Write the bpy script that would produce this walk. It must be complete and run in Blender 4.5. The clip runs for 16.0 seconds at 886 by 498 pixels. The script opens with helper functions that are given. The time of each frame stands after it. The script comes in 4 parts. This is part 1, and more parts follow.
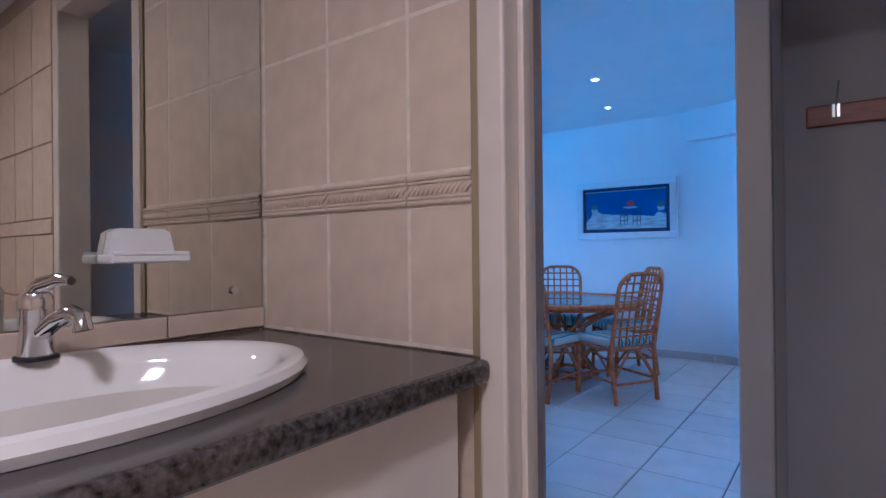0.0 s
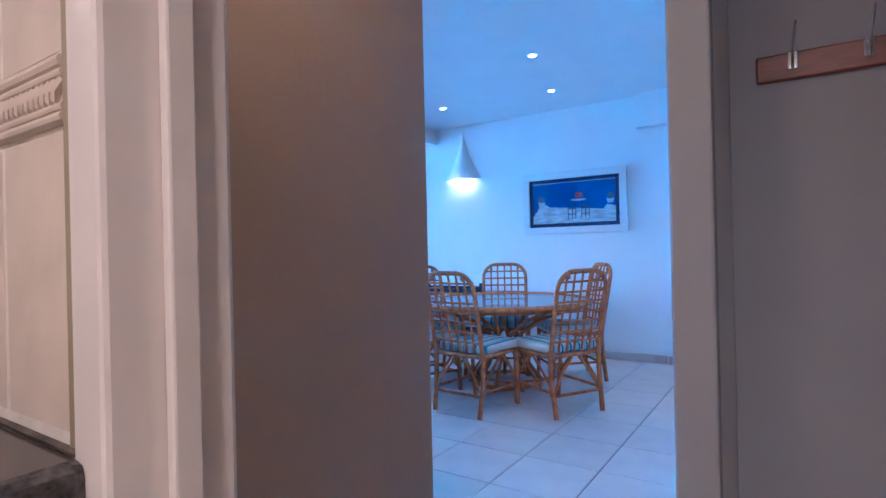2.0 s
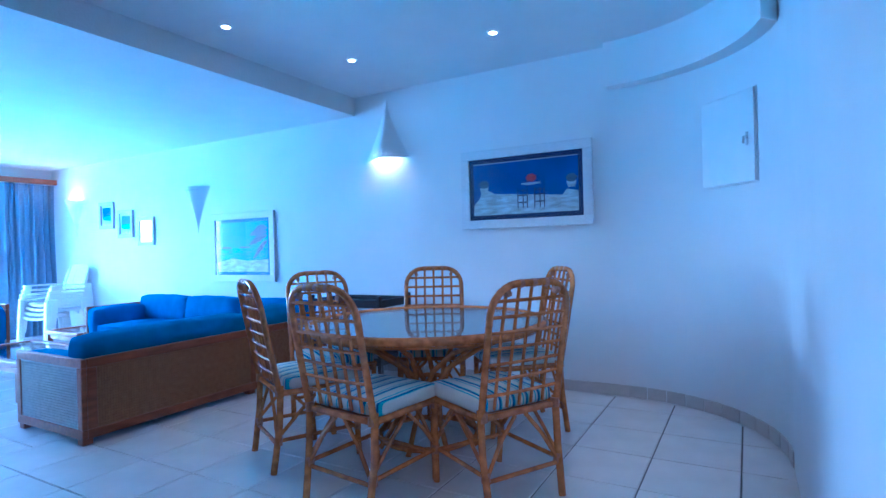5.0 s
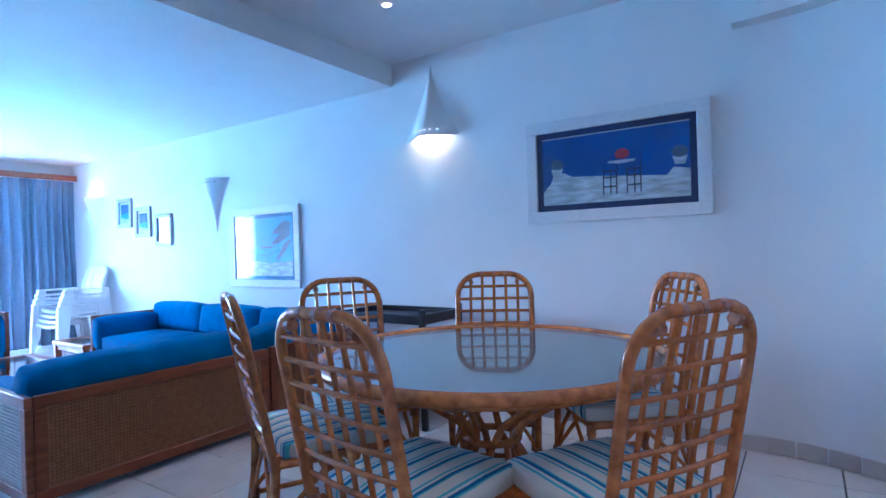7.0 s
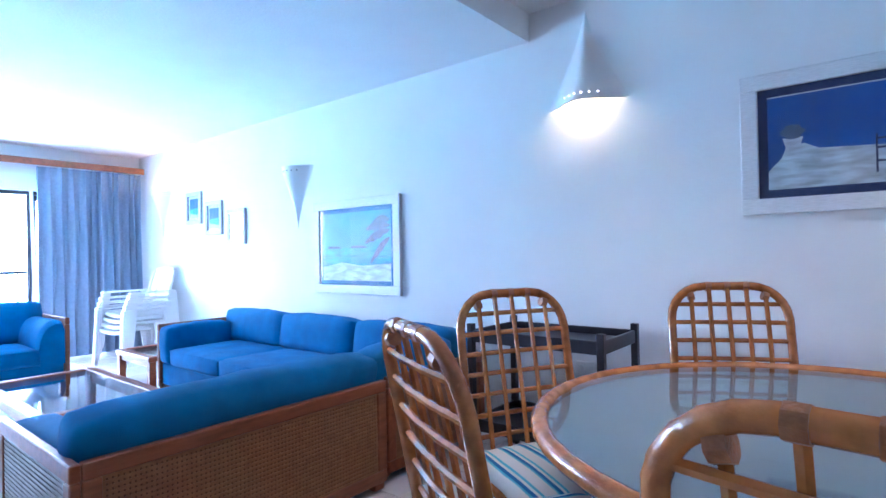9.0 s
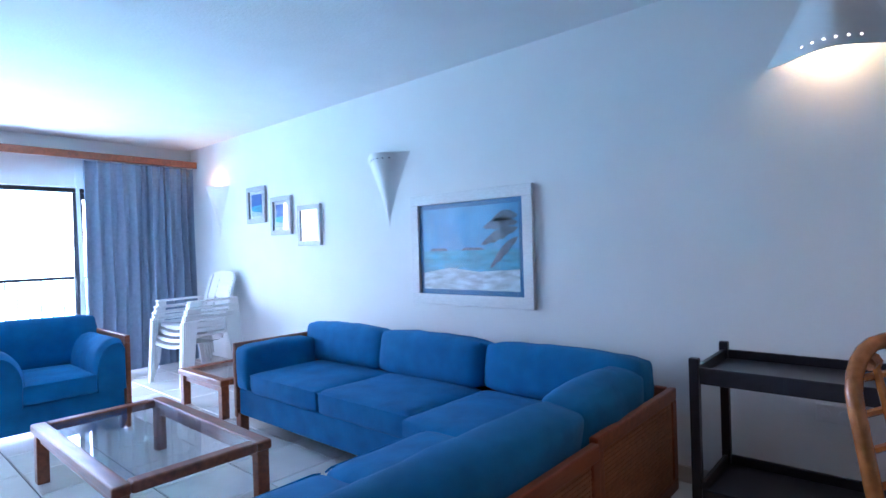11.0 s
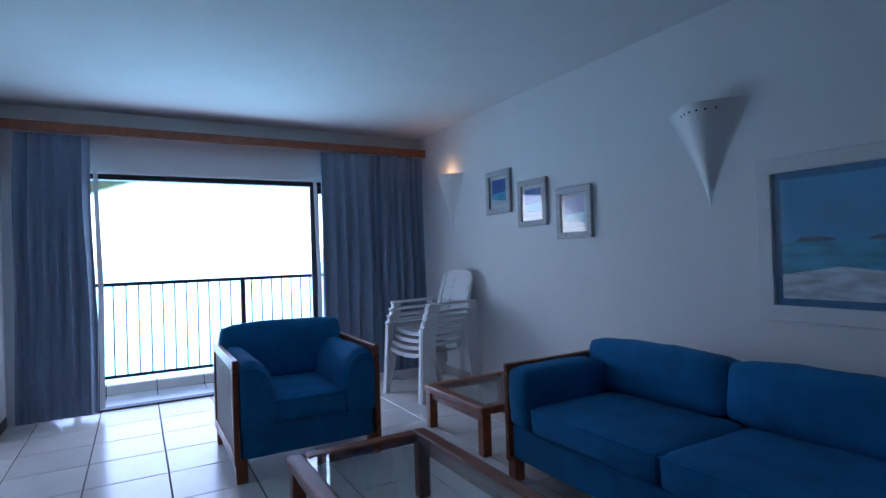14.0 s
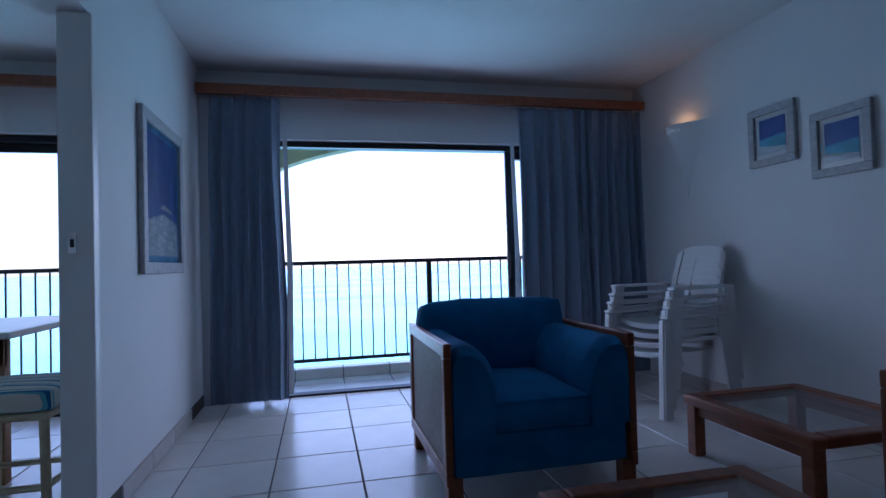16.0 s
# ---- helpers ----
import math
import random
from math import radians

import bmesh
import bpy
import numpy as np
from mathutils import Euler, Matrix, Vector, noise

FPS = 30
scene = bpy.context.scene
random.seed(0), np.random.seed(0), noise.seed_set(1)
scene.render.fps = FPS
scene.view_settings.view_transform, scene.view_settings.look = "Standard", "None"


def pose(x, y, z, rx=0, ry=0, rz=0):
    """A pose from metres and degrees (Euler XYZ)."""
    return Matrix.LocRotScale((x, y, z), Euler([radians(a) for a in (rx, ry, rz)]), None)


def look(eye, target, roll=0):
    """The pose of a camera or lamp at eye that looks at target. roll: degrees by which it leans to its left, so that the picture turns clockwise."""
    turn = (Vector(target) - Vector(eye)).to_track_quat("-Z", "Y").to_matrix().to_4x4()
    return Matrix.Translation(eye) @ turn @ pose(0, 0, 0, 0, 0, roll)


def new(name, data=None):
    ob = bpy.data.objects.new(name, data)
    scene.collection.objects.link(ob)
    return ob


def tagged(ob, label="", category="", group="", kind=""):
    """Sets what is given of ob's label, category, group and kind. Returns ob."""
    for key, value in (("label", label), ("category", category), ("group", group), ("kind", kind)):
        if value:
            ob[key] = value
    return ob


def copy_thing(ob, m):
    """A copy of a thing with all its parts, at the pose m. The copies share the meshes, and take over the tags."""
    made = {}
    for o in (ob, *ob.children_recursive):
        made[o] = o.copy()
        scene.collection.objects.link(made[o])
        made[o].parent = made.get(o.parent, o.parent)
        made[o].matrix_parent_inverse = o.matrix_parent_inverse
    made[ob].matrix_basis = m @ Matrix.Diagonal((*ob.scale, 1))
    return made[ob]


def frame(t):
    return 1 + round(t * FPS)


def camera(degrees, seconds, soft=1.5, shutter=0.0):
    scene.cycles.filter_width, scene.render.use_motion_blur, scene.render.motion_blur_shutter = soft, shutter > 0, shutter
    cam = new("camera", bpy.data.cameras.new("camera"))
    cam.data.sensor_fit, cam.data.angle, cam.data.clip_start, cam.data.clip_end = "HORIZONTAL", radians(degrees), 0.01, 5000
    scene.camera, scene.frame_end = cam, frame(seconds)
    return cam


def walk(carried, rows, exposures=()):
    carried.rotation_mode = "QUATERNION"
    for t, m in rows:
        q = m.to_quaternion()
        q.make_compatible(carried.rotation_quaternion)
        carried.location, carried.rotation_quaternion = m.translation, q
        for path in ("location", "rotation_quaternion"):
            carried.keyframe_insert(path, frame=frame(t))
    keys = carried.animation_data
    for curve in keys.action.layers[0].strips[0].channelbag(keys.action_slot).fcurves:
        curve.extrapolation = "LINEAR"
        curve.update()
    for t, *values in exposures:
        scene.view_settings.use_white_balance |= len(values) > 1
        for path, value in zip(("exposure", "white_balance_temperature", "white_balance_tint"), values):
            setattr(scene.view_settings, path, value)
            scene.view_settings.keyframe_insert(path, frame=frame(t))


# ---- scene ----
cam = camera(79.0, 16.0)
PATH = [
    (0, (0.16, 0.386, 1.212), (-1.042, 1.984, 1.217), -0.6),
    (0.5, (0.174, 0.495, 1.201), (-1.007, 2.109, 1.207), -0.7),
    (1, (0.173, 0.66, 1.196), (-0.981, 2.294, 1.197), -0.9),
    (1.5, (0.169, 0.82, 1.194), (-0.959, 2.472, 1.195), -1.1),
    (2, (0.138, 1.015, 1.182), (-0.969, 2.681, 1.184), -1.3),
    (2.5, (0.09, 1.247, 1.175), (-1.006, 2.92, 1.179), -1.3),
    (3, (0.017, 1.47, 1.167), (-1.05, 3.161, 1.172), -1.4),
    (3.5, (-0.078, 1.681, 1.161), (-1.103, 3.398, 1.166), -1.5),
    (4, (-0.158, 1.883, 1.158), (-1.149, 3.62, 1.156), -1.6),
    (4.2, (-0.201, 1.981, 1.161), (-1.18, 3.725, 1.158), -1.4),
    (6.3, (-0.549, 2.99, 1.193), (-1.598, 4.692, 1.178), -1.9),
    (6.4, (-0.598, 3.024, 1.185), (-1.66, 4.718, 1.172), -1.8),
    (6.5, (-0.644, 3.054, 1.177), (-1.716, 4.742, 1.165), -1.9),
    (7, (-0.889, 3.213, 1.174), (-2.009, 4.871, 1.172), -1.7),
    (7.5, (-1.137, 3.346, 1.152), (-2.294, 4.977, 1.154), -1.9),
    (8, (-1.402, 3.47, 1.170), (-2.604, 5.069, 1.184), -1.5),
    (8.5, (-1.677, 3.556, 1.160), (-2.923, 5.121, 1.179), -1.2),
    (9, (-1.947, 3.619, 1.170), (-3.207, 5.173, 1.185), -1.15),
    (9.5, (-2.235, 3.675, 1.185), (-3.50, 5.224, 1.187), -1.35),
    (10, (-2.5, 3.725, 1.211), (-3.798, 5.247, 1.206), -1.5),
    (12.5, (-3.717, 3.754, 1.270), (-5.062, 5.235, 1.267), -2.09),
    (13, (-3.912, 3.760, 1.259), (-5.324, 5.177, 1.262), -2.10),
    (13.5, (-4.121, 3.849, 1.257), (-5.688, 5.091, 1.272), -2.06),
    (14, (-4.279, 3.896, 1.218), (-6.016, 4.887, 1.239), -1.84),
    (14.5, (-4.524, 3.874, 1.147), (-6.334, 4.725, 1.176), -1.73),
    (15, (-4.738, 3.859, 1.074), (-6.608, 4.568, 1.102), -1.68),
    (15.5, (-4.991, 3.860, 1.020), (-6.912, 4.416, 1.058), -1.66),
    (16, (-5.270, 3.855, 1.008), (-7.219, 4.304, 1.057), -1.65),
]
EXPOSURES = [(0.0, 5.2, 3600, 14), (0.5, 5.4, 3600, 14), (1.5, 5.65, 3660, 15), (2.5, 6.05, 3860, 16), (3.0, 6.15, 3900, 16), (3.5, 6.0, 3790, 14), (4.0, 5.85, 3780, 13), (6.3, 5.2, 4050, 17), (7.0, 5.4, 4500, 22), (7.5, 5.65, 4750, 24), (8.5, 5.88, 5000, 26), (9.0, 5.75, 5150, 27), (9.5, 5.6, 5200, 27), (10.2, 5.3, 5300, 28), (12.3, 4.35, 5700, 30), (13.5, 3.8, 5700, 30), (14.0, 2.6, 5600, 30), (14.5, 1.9, 5500, 31), (15.0, 1.5, 5400, 32), (15.5, 1.5, 5400, 32), (16.0, 1.6, 5400, 32)]
walk(cam, [(t, look(eye, target, roll)) for t, eye, target, roll in PATH], EXPOSURES)

# ---- world and large lights ----
world = bpy.data.worlds.new("sky")
scene.world = world
world.use_nodes = True
wn = world.node_tree.nodes
sky = wn.new("ShaderNodeTexSky")
sky.sky_type = 'NISHITA'
sky.sun_disc = False
sky.sun_elevation, sky.sun_rotation = radians(62), radians(90)
world.node_tree.links.new(sky.outputs[0], wn["Background"].inputs[0])
wn["Background"].inputs[1].default_value = 0.15


def lamp(name, kind, energy, colour, place, **settings):
    data = bpy.data.lights.new(name, kind)
    data.energy, data.color = energy, colour
    if kind == 'AREA':
        data.shape = 'RECTANGLE'
        data.size, data.size_y = settings["size"]
    elif kind == 'SPOT':
        data.spot_size, data.spot_blend, data.shadow_soft_size = radians(settings["cone"]), 0.6, 0.03
    elif kind == 'SUN':
        data.angle = radians(1.0)
    else:
        data.shadow_soft_size = settings.get("radius", 0.04)
    ob = new(name, data)
    ob.matrix_world = place
    return ob


WARM = (1.0, 0.60, 0.30)
DAY = (0.80, 0.90, 1.0)
lamp("sun", 'SUN', 3.0, (1.0, 0.95, 0.88), look((0, 0, 10), (-4.7, 0.0, 1.2)))
lamp("window_daylight", 'AREA', 4, DAY, look((-9.75, 4.55, 1.1), (-5, 4.55, 0.5)), size=(2.3, 1.8))
lamp("kitchen_daylight", 'AREA', 1.5, DAY, look((-9.75, 1.3, 1.1), (-5, 1.3, 0.9)), size=(1.9, 1.8))
lamp("bathroom_lamp", 'AREA', 0.82, WARM, look((0.30, -0.1, 2.38), (0.25, 0.0, 0)), size=(0.2, 0.2))
lamp("hall_lamp", 'AREA', 0.115, (1.0, 0.55, 0.20), look((-0.45, 1.62, 2.42), (-0.7, 1.6, 0)), size=(0.2, 0.2))
DOWNLIGHTS = [(-1.57, 4.9), (-1.81, 5.88), (-2.98, 5.77), (-3.26, 4.81)]
for dx, dy in DOWNLIGHTS:
    lamp("downlight_beam", 'SPOT', 0.50, (1.0, 0.76, 0.52), look((dx, dy, 2.655), (dx, dy, 0)), cone=76)
lamp("cone_bulb", 'POINT', 0.09, (1.0, 0.64, 0.18), pose(-3.27, 6.54, 2.10))
lamp("corner_bulb", 'POINT', 0.10, (1.0, 0.52, 0.14), pose(-8.86, 6.56, 1.985))


# ---- materials ----
def material(name, colour, rough=0.6, metal=0.0, vary=0.06, scale=8.0, bump=0.0, bump_scale=60.0, coat=0.0, random_piece=0.0, stretch=(1, 1, 1)):
    m = bpy.data.materials.new(name)
    m.use_nodes = True
    nt = m.node_tree
    n, link = nt.nodes, nt.links
    b = n["Principled BSDF"]
    b.inputs["Roughness"].default_value, b.inputs["Metallic"].default_value = rough, metal
    b.inputs["Coat Weight"].default_value = coat
    tc = n.new("ShaderNodeTexCoord")
    mp = n.new("ShaderNodeMapping")
    mp.inputs["Scale"].default_value = stretch
    link.new(tc.outputs["Object"], mp.inputs[0])
    coarse = n.new("ShaderNodeTexNoise")
    coarse.inputs["Scale"].default_value, coarse.inputs["Detail"].default_value = scale, 6
    link.new(mp.outputs[0], coarse.inputs["Vector"])
    ramp = n.new("ShaderNodeValToRGB")
    ramp.color_ramp.elements[0].position, ramp.color_ramp.elements[1].position = 0.3, 0.7
    ramp.color_ramp.elements[0].color = (*[max(0, c * (1 - vary)) for c in colour], 1)
    ramp.color_ramp.elements[1].color = (*[min(1, c * (1 + vary)) for c in colour], 1)
    link.new(coarse.outputs["Fac"], ramp.inputs[0])
    out = ramp.outputs[0]
    if random_piece:
        info = n.new("ShaderNodeObjectInfo")
        hsv = n.new("ShaderNodeHueSaturation")
        mr = n.new("ShaderNodeMapRange")
        mr.inputs["To Min"].default_value, mr.inputs["To Max"].default_value = 1 - random_piece, 1 + random_piece
        link.new(info.outputs["Random"], mr.inputs["Value"])
        link.new(mr.outputs[0], hsv.inputs["Value"])
        link.new(out, hsv.inputs["Color"])
        out = hsv.outputs[0]
    link.new(out, b.inputs["Base Color"])
    if bump:
        fine = n.new("ShaderNodeTexNoise")
        fine.inputs["Scale"].default_value, fine.inputs["Detail"].default_value = bump_scale, 4
        link.new(mp.outputs[0], fine.inputs["Vector"])
        bp = n.new("ShaderNodeBump")
        bp.inputs["Strength"].default_value, bp.inputs["Distance"].default_value = bump, 0.01
        link.new(fine.outputs["Fac"], bp.inputs["Height"])
        link.new(bp.outputs[0], b.inputs["Normal"])
    return m


def glass_material(name, colour, rough=0.0, thin=0.03):
    """Clear pane: mostly see-through, with a mirror's gloss at grazing angles."""
    m = bpy.data.materials.new(name)
    m.use_nodes = True
    n, link = m.node_tree.nodes, m.node_tree.links
    n.remove(n["Principled BSDF"])
    clear = n.new("ShaderNodeBsdfTransparent")
    clear.inputs[0].default_value = (*colour, 1)
    gloss = n.new("ShaderNodeBsdfGlossy")
    gloss.inputs["Roughness"].default_value = rough
    lw = n.new("ShaderNodeLayerWeight")
    lw.inputs[0].default_value = 0.5
    power = n.new("ShaderNodeMath")
    power.operation = 'POWER'
    power.inputs[1].default_value = 3.5
    link.new(lw.outputs["Facing"], power.inputs[0])
    fres = n.new("ShaderNodeMapRange")
    fres.inputs["To Min"].default_value, fres.inputs["To Max"].default_value = thin, 0.75
    link.new(power.outputs[0], fres.inputs["Value"])
    mix = n.new("ShaderNodeMixShader")
    link.new(fres.outputs[0], mix.inputs[0])
    link.new(clear.outputs[0], mix.inputs[1])
    link.new(gloss.outputs[0], mix.inputs[2])
    link.new(mix.outputs[0], n["Material Output"].inputs[0])
    return m


def glow_material(name, colour, strength):
    m = bpy.data.materials.new(name)
    m.use_nodes = True
    b = m.node_tree.nodes["Principled BSDF"]
    b.inputs["Emission Color"].default_value, b.inputs["Emission Strength"].default_value = (*colour, 1), strength
    return m


def stripe_material(name, pale, dark, mid, pitch):
    """Woven cloth with stripes along its own y axis."""
    m = material(name, pale, 0.9, vary=0.08, scale=40, bump=0.25, bump_scale=350)
    n, link = m.node_tree.nodes, m.node_tree.links
    b = n["Principled BSDF"]
    tc = n.new("ShaderNodeTexCoord")
    sep = n.new("ShaderNodeSeparateXYZ")
    link.new(tc.outputs["Object"], sep.inputs[0])
    div = n.new("ShaderNodeMath")
    div.operation = 'DIVIDE'
    div.inputs[1].default_value = pitch
    link.new(sep.outputs["X"], div.inputs[0])
    fr = n.new("ShaderNodeMath")
    fr.operation = 'FRACT'
    link.new(div.outputs[0], fr.inputs[0])
    ramp = n.new("ShaderNodeValToRGB")
    ramp.color_ramp.interpolation = 'CONSTANT'
    e = ramp.color_ramp.elements
    e[0].position, e[0].color = 0.0, (*pale, 1)
    e[1].position, e[1].color = 0.38, (*mid, 1)
    for p, c in ((0.50, pale), (0.62, dark), (0.78, mid), (0.86, pale)):
        e.new(p).color = (*c, 1)
    link.new(fr.outputs[0], ramp.inputs[0])
    link.new(ramp.outputs[0], b.inputs["Base Color"])
    return m


PLASTER = material("white_plaster", (0.76, 0.76, 0.76), 0.85, vary=0.02, scale=3, bump=0.12, bump_scale=45)
# pale hall wall with its bluish shade put into the base colour
SHADEGREY = material("shade_grey_hall_wall", (0.40, 0.40, 0.43), 0.8, vary=0.03, scale=3, bump=0.12, bump_scale=45)
# hall wall copy: warm lamp light and dimness put into the colour
WARMLIT = material("warm_lit_hall_wall", (0.36, 0.25, 0.16), 0.8, vary=0.05, scale=2.5, bump=0.12, bump_scale=45)
# white hall wall with its dim, warm shade put into the base colour
DIMHALL = material("dim_brown_hall_wall", (0.43, 0.36, 0.31), 0.8, vary=0.03, scale=3, bump=0.12, bump_scale=45)
CEIL = material("ceiling_paint", (0.75, 0.75, 0.75), 0.9, vary=0.02, scale=4, bump=0.25, bump_scale=55)
TILE = material("floor_tile_glaze", (0.76, 0.71, 0.66), 0.22, vary=0.05, scale=5, bump=0.02, bump_scale=30, random_piece=0.04)
GROUT = material("dark_grout", (0.10, 0.09, 0.085), 0.9, vary=0.2, scale=30)
SKIRT = material("skirting_tile", (0.52, 0.48, 0.45), 0.35, vary=0.06, scale=9, random_piece=0.05)
BATHTILE = material("beige_wall_tile", (0.62, 0.52, 0.40), 0.5, vary=0.07, scale=14, bump=0.05, bump_scale=25, random_piece=0.03)
BATHGROUT = material("pale_grout", (0.74, 0.67, 0.56), 0.9, vary=0.12, scale=30)
PAINTED = material("cream_gloss_paint", (0.66, 0.60, 0.53), 0.4, vary=0.04, scale=10)
WHITEPAINT = material("white_gloss_paint", (0.78, 0.78, 0.77), 0.35, vary=0.02, scale=10)
RATTAN = material("golden_rattan", (0.46, 0.16, 0.038), 0.22, vary=0.35, scale=22, bump=0.15, bump_scale=120, coat=0.4, random_piece=0.12)
BINDING = material("rattan_binding", (0.34, 0.12, 0.035), 0.45, vary=0.3, scale=60, bump=0.3, bump_scale=200)
WOOD = material("red_brown_wood", (0.24, 0.07, 0.026), 0.35, vary=0.3, scale=6, bump=0.05, bump_scale=80, stretch=(1, 6, 6))
PALEWOOD = material("pale_worn_wood", (0.36, 0.20, 0.10), 0.35, vary=0.2, scale=8, stretch=(6, 1, 6))
BLUE = material("blue_cotton", (0.003, 0.145, 0.340), 0.95, vary=0.18, scale=7, bump=0.3, bump_scale=260)
CURTAIN = material("grey_blue_curtain", (0.215, 0.28, 0.375), 0.9, vary=0.08, scale=30, bump=0.2, bump_scale=300)
LINING = material("white_lining", (0.75, 0.75, 0.76), 0.9, vary=0.03)
BLACKMETAL = material("dark_bronze_metal", (0.022, 0.022, 0.026), 0.4, metal=0.6, vary=0.1)
BLACKWOOD = material("black_painted_wood", (0.012, 0.012, 0.018), 0.3, vary=0.15, scale=12)
PLASTIC = material("white_plastic", (0.74, 0.75, 0.76), 0.35, vary=0.02)
GRANITE = material("dark_granite", (0.058, 0.051, 0.047), 0.24, vary=0.8, scale=95, coat=0.2)
CERAMIC = material("white_ceramic", (0.80, 0.79, 0.77), 0.06, vary=0.01, coat=0.5)
CHROME = material("chrome", (0.75, 0.75, 0.76), 0.08, metal=1.0, vary=0.02)
MIRROR = material("mirror_silver", (0.66, 0.66, 0.61), 0.005, metal=1.0, vary=0.0)
CABINET = material("white_laminate", (0.68, 0.64, 0.58), 0.4, vary=0.02)
FRAMEWHITE = material("whitewashed_frame", (0.70, 0.70, 0.71), 0.5, vary=0.08, scale=30, stretch=(1, 8, 8))
FRAMEGREY = material("limed_grey_frame", (0.42, 0.42, 0.44), 0.5, vary=0.18, scale=30)
MATBLUE = material("navy_mat", (0.012, 0.03, 0.12), 0.5, vary=0.05)
SEABLUE = material("print_sea_blue", (0.02, 0.10, 0.40), 0.4, vary=0.35, scale=4)
SKYBLUE = material("print_sky_blue", (0.08, 0.36, 0.65), 0.4, vary=0.25, scale=3)
TURQUOISE = material("print_turquoise", (0.05, 0.36, 0.55), 0.4, vary=0.35, scale=6, stretch=(1, 1, 5))
SAND = material("print_white_sand", (0.55, 0.62, 0.68), 0.5, vary=0.35, scale=9, stretch=(1, 1, 4))
PRINTDARK = material("print_dark_ink", (0.02, 0.03, 0.09), 0.5, vary=0.2)
PRINTGREY = material("print_grey_palm", (0.10, 0.16, 0.24), 0.5, vary=0.35, scale=25)
PRINTRED = material("print_red_flowers", (0.5, 0.05, 0.06), 0.5, vary=0.5, scale=60)
GLASS = glass_material("clear_glass", (0.97, 0.985, 0.98))
TABLEGLASS = glass_material("grey_green_table_glass", (0.80, 0.86, 0.88), 0.04, 0.04)
CANE = material("woven_cane", (0.30, 0.125, 0.05), 0.55, vary=0.2, scale=30)
# paler copy of the brown cane, white window sheen put into the colour
CANESHEEN = material("pale_sheen_cane", (0.50, 0.47, 0.44), 0.5, vary=0.12, scale=30)
BULB = glow_material("lit_bulb", (1.0, 0.86, 0.66), 1.0)
# glow that stands for bulb light coming through the vent holes
GLINT = glow_material("vent_glow", (1.0, 0.9, 0.75), 0.1)
STRIPES = stripe_material("striped_cotton", (0.62, 0.60, 0.52), (0.01, 0.13, 0.30), (0.10, 0.42, 0.48), 0.075)
SEA = material("tropical_sea", (0.10, 0.46, 0.50), 0.25, vary=0.35, scale=0.02, bump=0.3, bump_scale=0.5)
ARCHPAINT = material("ochre_facade_paint", (0.50, 0.42, 0.26), 0.9, vary=0.05, scale=4, bump=0.2)
HOLE = material("dark_hole", (0.02, 0.02, 0.025), 0.9)


# ---- mesh helpers ----
def add_box(bm, x0, x1, y0, y1, z0, z1, bevel=0.0, segments=2):
    m = Matrix.Translation(((x0 + x1) / 2, (y0 + y1) / 2, (z0 + z1) / 2)) @ Matrix.Diagonal((x1 - x0, y1 - y0, z1 - z0, 1))
    made = bmesh.ops.create_cube(bm, size=1, matrix=m)
    if bevel:
        edges = list({e for v in made["verts"] for e in v.link_edges})
        bmesh.ops.bevel(bm, geom=edges, offset=bevel, segments=segments, profile=0.5, affect='EDGES')
    return bm


def box(x0, x1, y0, y1, z0, z1, bevel=0.0, segments=2):
    return add_box(bmesh.new(), x0, x1, y0, y1, z0, z1, bevel, segments)


def add_tube(bm, points, radius, sides=8, closed=False, taper=None):
    """A round bar along points."""
    pts = [Vector(p) for p in points]
    n = len(pts)
    rings = []
    up = None
    for i, p in enumerate(pts):
        a = pts[(i - 1) % n] if closed or i else p
        b = pts[(i + 1) % n] if closed or i < n - 1 else p
        d = (b - a).normalized()
        if up is None:
            up = d.orthogonal().normalized()
        up = (up - d * up.dot(d)).normalized()
        side = d.cross(up)
        r = radius * (taper[i] if taper else 1)
        rings.append([bm.verts.new(p + (up * math.cos(k * math.tau / sides) + side * math.sin(k * math.tau / sides)) * r) for k in range(sides)])
    for i in range(n if closed else n - 1):
        r0, r1 = rings[i], rings[(i + 1) % n]
        for k in range(sides):
            bm.faces.new((r0[k], r0[(k + 1) % sides], r1[(k + 1) % sides], r1[k]))
    if not closed:
        bm.faces.new(reversed(rings[0]))
        bm.faces.new(rings[-1])
    return bm


def tube(points, radius, sides=8, closed=False, taper=None):
    return add_tube(bmesh.new(), points, radius, sides, closed, taper)


def lathe(profile, sides=32, sx=1.0, sy=1.0):
    """A body turned about z from (radius, z) pairs."""
    bm = bmesh.new()
    rings = [[bm.verts.new((r * sx * math.cos(k * math.tau / sides), r * sy * math.sin(k * math.tau / sides), z)) for k in range(sides)] for r, z in profile]
    for r0, r1 in zip(rings, rings[1:]):
        for k in range(sides):
            bm.faces.new((r0[k], r0[(k + 1) % sides], r1[(k + 1) % sides], r1[k]))
    bm.faces.new(reversed(rings[0]))
    bm.faces.new(rings[-1])
    return bm


